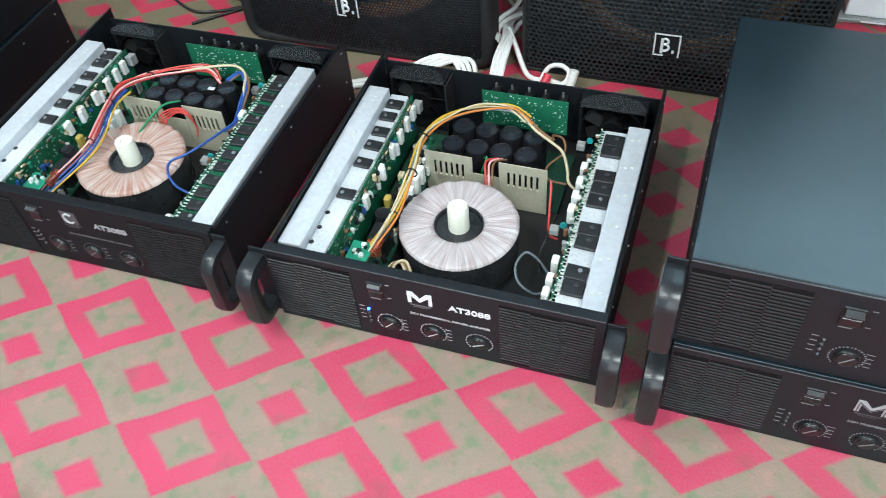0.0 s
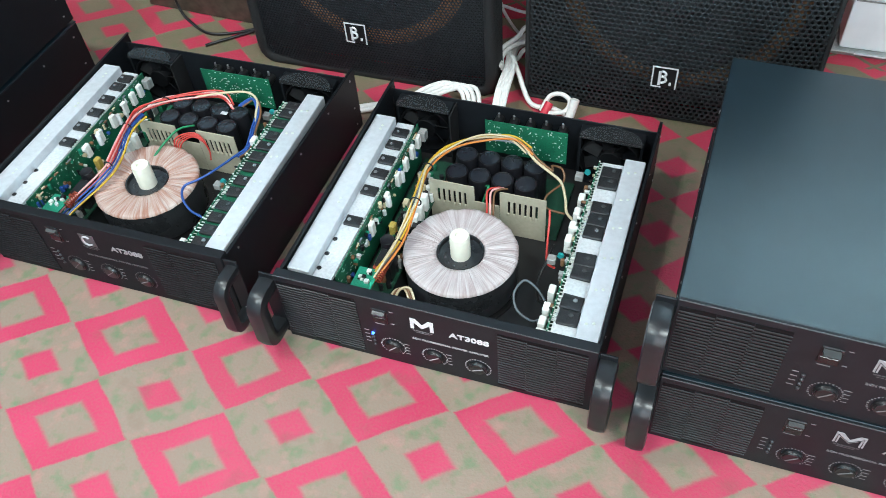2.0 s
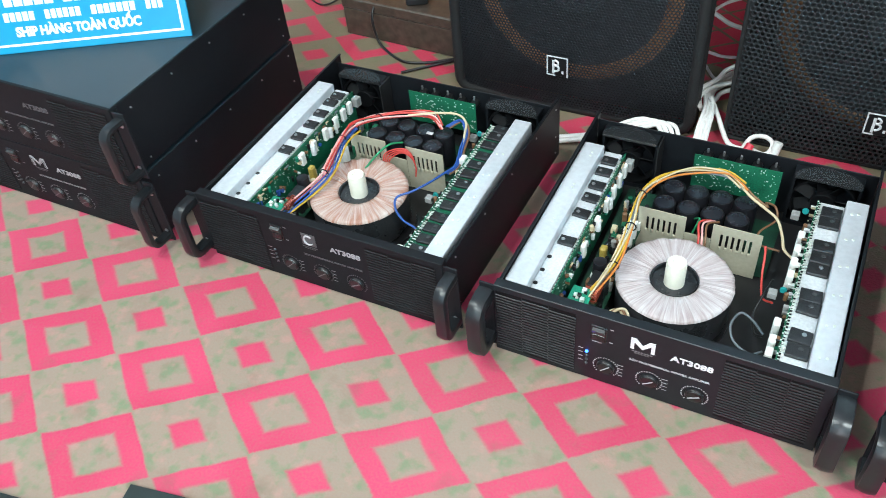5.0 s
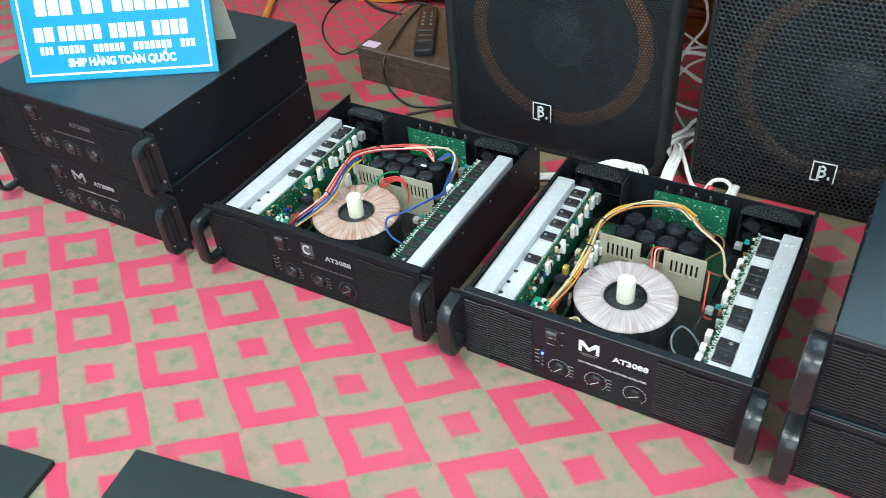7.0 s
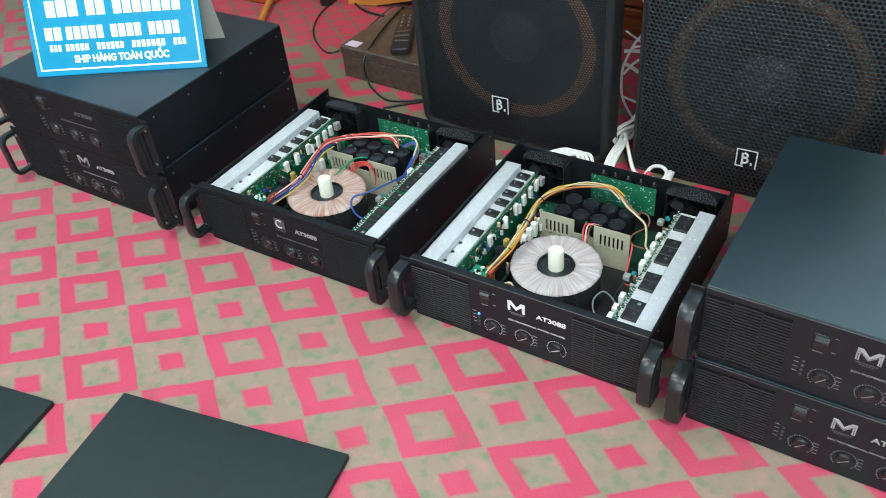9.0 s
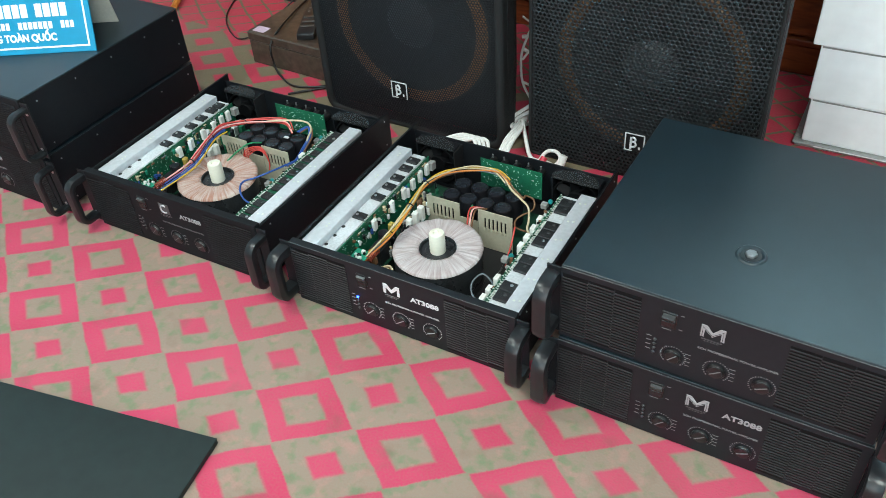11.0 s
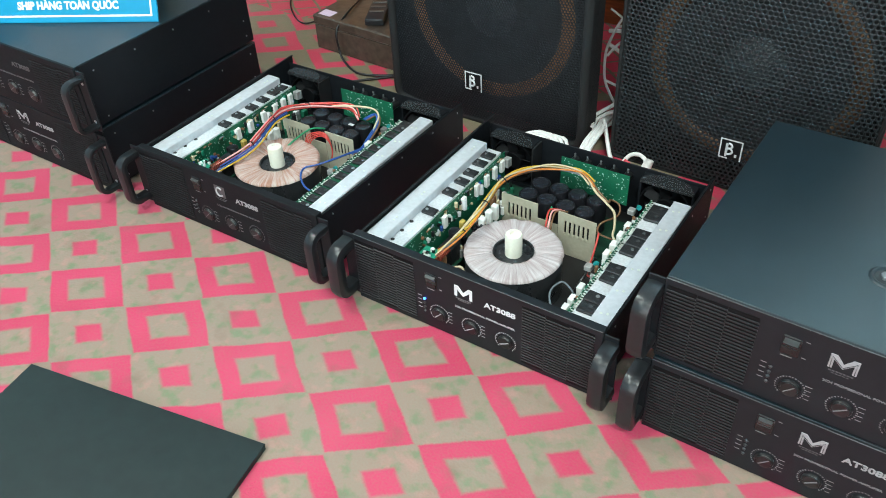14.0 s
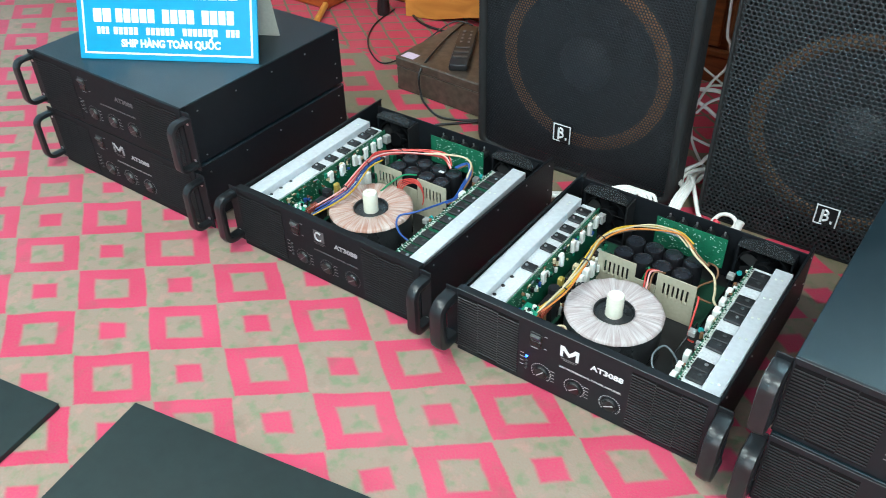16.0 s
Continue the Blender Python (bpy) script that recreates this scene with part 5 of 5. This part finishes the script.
# ---- wooden cabinet front and furniture behind ----
def cabinet():
    t = thing("wooden_cabinet", "long varnished red-brown wooden cabinet along the wall", "cabinet", m=pose(0, 1.19, 0))
    part("body", boxed(-2.4, 2.4, 0.012, 0.30, 0.0, 0.85, 0.004), WOOD, t)
    part("plinth", boxed(-2.4, 2.4, 0.0, 0.0115, 0.0, 0.075, 0.003), WOOD, t)
    part("moulding", boxed(-2.4, 2.4, -0.008, 0.0115, 0.0765, 0.094, 0.004, 2), WOOD, t)
    for k in range(8):
        x = -2.35 + 0.59 * k
        part("door", boxed(x, x + 0.57, -0.002, 0.0115, 0.100, 0.82, 0.004), WOOD, t)


cabinet()


def bench():
    t = thing("wooden_bench", "dark red wooden bench with a paler lower rail", "bench", m=pose(-1.36, 1.045, 0))
    part("side_panel", boxed(-0.25, 0.16, -0.04, 0.10, 0.0, 0.42, 0.006), WOOD_RED, t)
    part("lower_rail", tube(bmesh.new(), [(0.225, -0.170, 0.012), (0.165, -0.06, 0.016), (0.10, 0.055, 0.020)], 0.010, 8), WOOD_LIGHT, t, "pale wooden rail")


bench()


def leaning_board():
    t = thing("wooden_board", "honey-coloured varnished wooden board standing by the cabinet", "board", m=pose(-0.965, 1.108, 0.0, 0, 0, 9))
    bm = bmesh.new()
    outline = [(0.0, 0.0), (0.10, 0.004), (0.22, 0.030), (0.36, 0.050), (0.36, 0.42), (0.0, 0.42)]
    rows = [[bm.verts.new((x, y, z)) for x, z in outline] for y in (0.0, 0.018)]
    bm.faces.new(rows[0])
    bm.faces.new(rows[1][::-1])
    for i in range(len(outline)):
        j = (i + 1) % len(outline)
        bm.faces.new((rows[0][i], rows[1][i], rows[1][j], rows[0][j]))
    part("panel", bm, WOOD_LIGHT, t)


leaning_board()


def chair_leg():
    t = thing("table_leg", "slim metal table leg with a black rubber foot", "table", m=pose(-1.035, 1.085, 0))
    part("rubber_foot", lathe(bmesh.new(), [(0.020, 0.0), (0.021, 0.02), (0.017, 0.05)], 14), CABLE_BLACK, t, "", 40)
    part("leg", tube(bmesh.new(), [(0, 0, 0.045), (0.004, 0.01, 0.3), (0.01, 0.03, 0.7)], 0.013, 10), STEEL, t, "", 60)
    part("tabletop", boxed(-0.35, 0.30, -0.05, 0.10, 0.70, 0.725, 0.004), WOOD_LIGHT, t)


chair_leg()


# ---- brown carton with a remote control ----
def carton():
    t = thing("carton_box", "scuffed brown carton box with a taped edge", "box", m=pose(-0.688, 0.708, 0, 0, 0, -3))
    part("base", boxed(0.002, 0.295, 0.002, 0.275, 0.0, 0.066, 0.002), CARTON_BROWN, t)
    part("box_lid", boxed(0.0, 0.297, 0.0, 0.277, 0.0665, 0.092, 0.003), CARTON_BROWN, t)
    part("label", boxed(0.012, 0.052, 0.010, 0.040, 0.0921, 0.0925), LAVENDER, t, "torn pale lavender label")
    part("gold_print", boxed(0.205, 0.22, 0.10, 0.26, 0.0921, 0.0925), WIRES["yellow"], t, "gold printed strip")


carton()


def remote():
    t = thing("remote_control", "black remote control on the carton box", "remote control", m=pose(-0.500, 0.722, 0.0926, 0, 0, 27))
    body = part("body", boxed(-0.024, 0.024, 0.0, 0.24, 0.0, 0.019, 0.005, 2), REMOTE_BLACK, t, "", 40)
    for k in range(3):
        part("button", boxed(-0.018, 0.018, 0.04 + 0.028 * k, 0.050 + 0.028 * k, 0.0191, 0.0208, 0.0006), SWITCH_GREY, body)
    for k in range(4):
        for x in (-0.012, 0.008):
            part("button", boxed(x, x + 0.006, 0.13 + 0.022 * k, 0.138 + 0.022 * k, 0.0191, 0.0205, 0.0006), SILK_DIM, body)


remote()


# ---- cables ----
def cable(label, points, r, mat, category="cable", group="cables on the carpet", name="cable"):
    bm = tube(bmesh.new(), points, r, 8, 8)
    return tagged(link(name, bm, mat, None, "", 60), label, category, group)


R = 0.004
cable("thin black cable looping over the carpet", [(-1.02, 1.12, R), (-1.00, 1.0, R), (-0.93, 0.88, R), (-0.82, 0.80, R), (-0.775, 0.838, 0.012), (-0.735, 0.90, 0.05), (-0.68, 0.96, 0.097), (-0.62, 0.97, 0.097)], 0.0022, CABLE_BLACK)
cable("black cable hanging over the carton box", [(-0.652, 0.985, 0.097), (-0.635, 0.87, 0.097), (-0.602, 0.745, 0.098), (-0.600, 0.694, 0.070), (-0.590, 0.685, 0.02), (-0.560, 0.668, R), (-0.500, 0.640, R), (-0.445, 0.655, R), (-0.40, 0.685, R)], 0.0030, CABLE_BLACK)
cable("black cable on the carpet beside the carton", [(-0.485, 0.600, R), (-0.45, 0.632, R), (-0.41, 0.668, R), (-0.385, 0.69, R)], 0.0030, CABLE_BLACK)
cable("black cable trailing behind the carton", [(-0.98, 1.14, R), (-0.88, 1.08, R), (-0.78, 1.07, R), (-0.72, 1.09, R), (-0.66, 1.12, R), (-0.55, 1.13, R)], 0.0042, CABLE_BLACK)
GAP = "white cables between the loudspeakers"
for k, d in enumerate((0.0, 0.009, 0.018, 0.026)):
    cable("white cable bent up from the rear of the amplifier", [(0.150 + d * 0.7, 0.500, 0.012 + 0.004 * k), (0.146 + d * 0.7, 0.56, 0.045), (0.142 + d * 0.6, 0.63, 0.044), (0.128 + d * 0.5, 0.71, 0.026), (0.138 + d, 0.78, 0.010), (0.165 + d, 0.83, 0.008)], 0.0037, CABLE_WHITE, group=GAP)
cable("long white cable hanging in a bow between the loudspeakers", [(0.117, 0.780, 0.429), (0.123, 0.780, 0.324), (0.133, 0.780, 0.300), (0.139, 0.780, 0.269), (0.133, 0.780, 0.243), (0.112, 0.780, 0.210), (0.096, 0.780, 0.172), (0.087, 0.780, 0.140), (0.086, 0.780, 0.101), (0.090, 0.780, 0.070), (0.103, 0.780, 0.042), (0.123, 0.780, 0.014), (0.140, 0.780, 0.002)], 0.0030, CABLE_WHITE, group=GAP)
for pts, r in (
        ([(0.088, 0.783, 0.234), (0.113, 0.784, 0.220), (0.143, 0.785, 0.206), (0.186, 0.801, 0.201)], 0.0024),
        ([(0.103, 0.780, 0.195), (0.118, 0.779, 0.203), (0.141, 0.780, 0.208), (0.186, 0.791, 0.206)], 0.0026),
        ([(0.088, 0.784, 0.184), (0.115, 0.785, 0.189), (0.145, 0.785, 0.190), (0.186, 0.791, 0.188)], 0.0045),
        ([(0.186, 0.791, 0.193), (0.141, 0.779, 0.181), (0.114, 0.778, 0.162), (0.092, 0.777, 0.131)], 0.0030),
        ([(0.087, 0.785, 0.155), (0.112, 0.786, 0.143), (0.141, 0.786, 0.128), (0.180, 0.796, 0.115)], 0.0042),
        ([(0.090, 0.782, 0.069), (0.117, 0.783, 0.062), (0.140, 0.784, 0.059), (0.180, 0.796, 0.057)], 0.0030)):
    cable("short white cable end crossing behind the loudspeaker edge", pts, r, CABLE_WHITE, group=GAP)
for pts in (
        [(0.200, 0.715, 0.105), (0.161, 0.700, 0.086), (0.146, 0.698, 0.064), (0.124, 0.690, 0.046), (0.118, 0.668, 0.042), (0.132, 0.630, 0.044)],
        [(0.205, 0.715, 0.062), (0.159, 0.702, 0.052), (0.133, 0.695, 0.040), (0.123, 0.670, 0.034), (0.136, 0.630, 0.038)],
        [(0.205, 0.715, 0.050), (0.160, 0.700, 0.036), (0.150, 0.685, 0.026), (0.140, 0.655, 0.028), (0.143, 0.620, 0.036)]):
    cable("white cable gathered into the bundle behind the amplifier", pts, 0.0042, CABLE_WHITE, group=GAP)
cable("white cable from the bundle to the plug", [(0.146, 0.66, 0.046), (0.168, 0.625, 0.034), (0.195, 0.588, 0.012), (0.215, 0.575, 0.010), (0.24, 0.575, 0.012), (0.27, 0.562, 0.014)], 0.0046, CABLE_WHITE, group=GAP)
cable("white cable curled beside the red plug", [(0.225, 0.565, 0.010), (0.236, 0.585, 0.030), (0.258, 0.583, 0.040), (0.274, 0.575, 0.034), (0.268, 0.562, 0.020), (0.238, 0.560, 0.012)], 0.0042, CABLE_WHITE, group=GAP)
cable("white plug end standing up", [(0.277, 0.555, 0.006), (0.281, 0.565, 0.026), (0.284, 0.572, 0.042)], 0.008, CABLE_WHITE, "plug", GAP, "cable_plug")
cable("red plug among the white cables", [(0.232, 0.556, 0.010), (0.239, 0.572, 0.026)], 0.0075, PLUG_RED, "plug", GAP, "cable_plug")
for k, d in enumerate((0.0, 0.017, 0.034, 0.052)):
    cable("white cable arching behind the open amplifier", [(-0.035 + d * 0.5, 0.500 + d * 0.3, 0.010), (0.005 + d, 0.545, 0.028 + 0.003 * k), (0.050 + d * 0.9, 0.562, 0.042), (0.085 + d * 0.6, 0.545, 0.036), (0.098 + d * 0.5, 0.510, 0.010)], 0.0040, CABLE_WHITE, group="white cables behind the amplifier")
for k, d in enumerate((0.0, 0.012)):
    cable("white cable lying behind the amplifiers", [(-0.10, 0.485 + d, 0.006), (-0.06, 0.50 + d, 0.010), (-0.02, 0.52 + d, 0.010), (0.02, 0.53 + d, 0.008)], 0.005, CABLE_WHITE, group="white cables behind the amplifier")


# ---- white cartons by the cabinet ----
def white_carton(x, y, z, w, d, h, turn, label):
    t = thing("white_carton", label, "box", "stacked white cartons", m=pose(x, y, z, 0, 0, turn))
    part("body", boxed(0, w, 0, d, 0, h, 0.003, 2), BOX_WHITE, t)
    # grey strip paints the shadow line under the carton's lid edge
    part("flap_shadow", boxed(0.004, w - 0.004, -0.0012, 0.001, h - 0.004, h - 0.0015), BOX_GREY, t, "thin painted shadow line below the lid edge")
    return t


def tray():
    t = thing("plastic_tray", "grey clear plastic tray under the white cartons", "tray", m=pose(0.700, 0.872, 0, 0, 0, 0))
    part("pan", boxed(0, 0.46, 0, 0.29, 0.0, 0.007, 0.002), BOX_GREY, t)
    part("tray_rim", boxed(-0.004, 0.464, -0.004, 0.294, 0.0072, 0.0110, 0.0015), BOX_GREY, t)
    part("trim_strip", boxed(0.04, 0.45, -0.0055, -0.0042, 0.0078, 0.0100), SILK, t)


tray()
white_carton(0.712, 0.880, 0.0112, 0.44, 0.27, 0.1025, 0, "white carton at the bottom of the stack on the tray")
white_carton(0.706, 0.877, 0.114, 0.44, 0.27, 0.122, 0.6, "white carton in the middle of the stack")
white_carton(0.690, 0.874, 0.2365, 0.44, 0.27, 0.122, -0.5, "white carton near the top of the stack")
white_carton(0.686, 0.878, 0.359, 0.44, 0.27, 0.11, 0.4, "white carton on top of the stack")
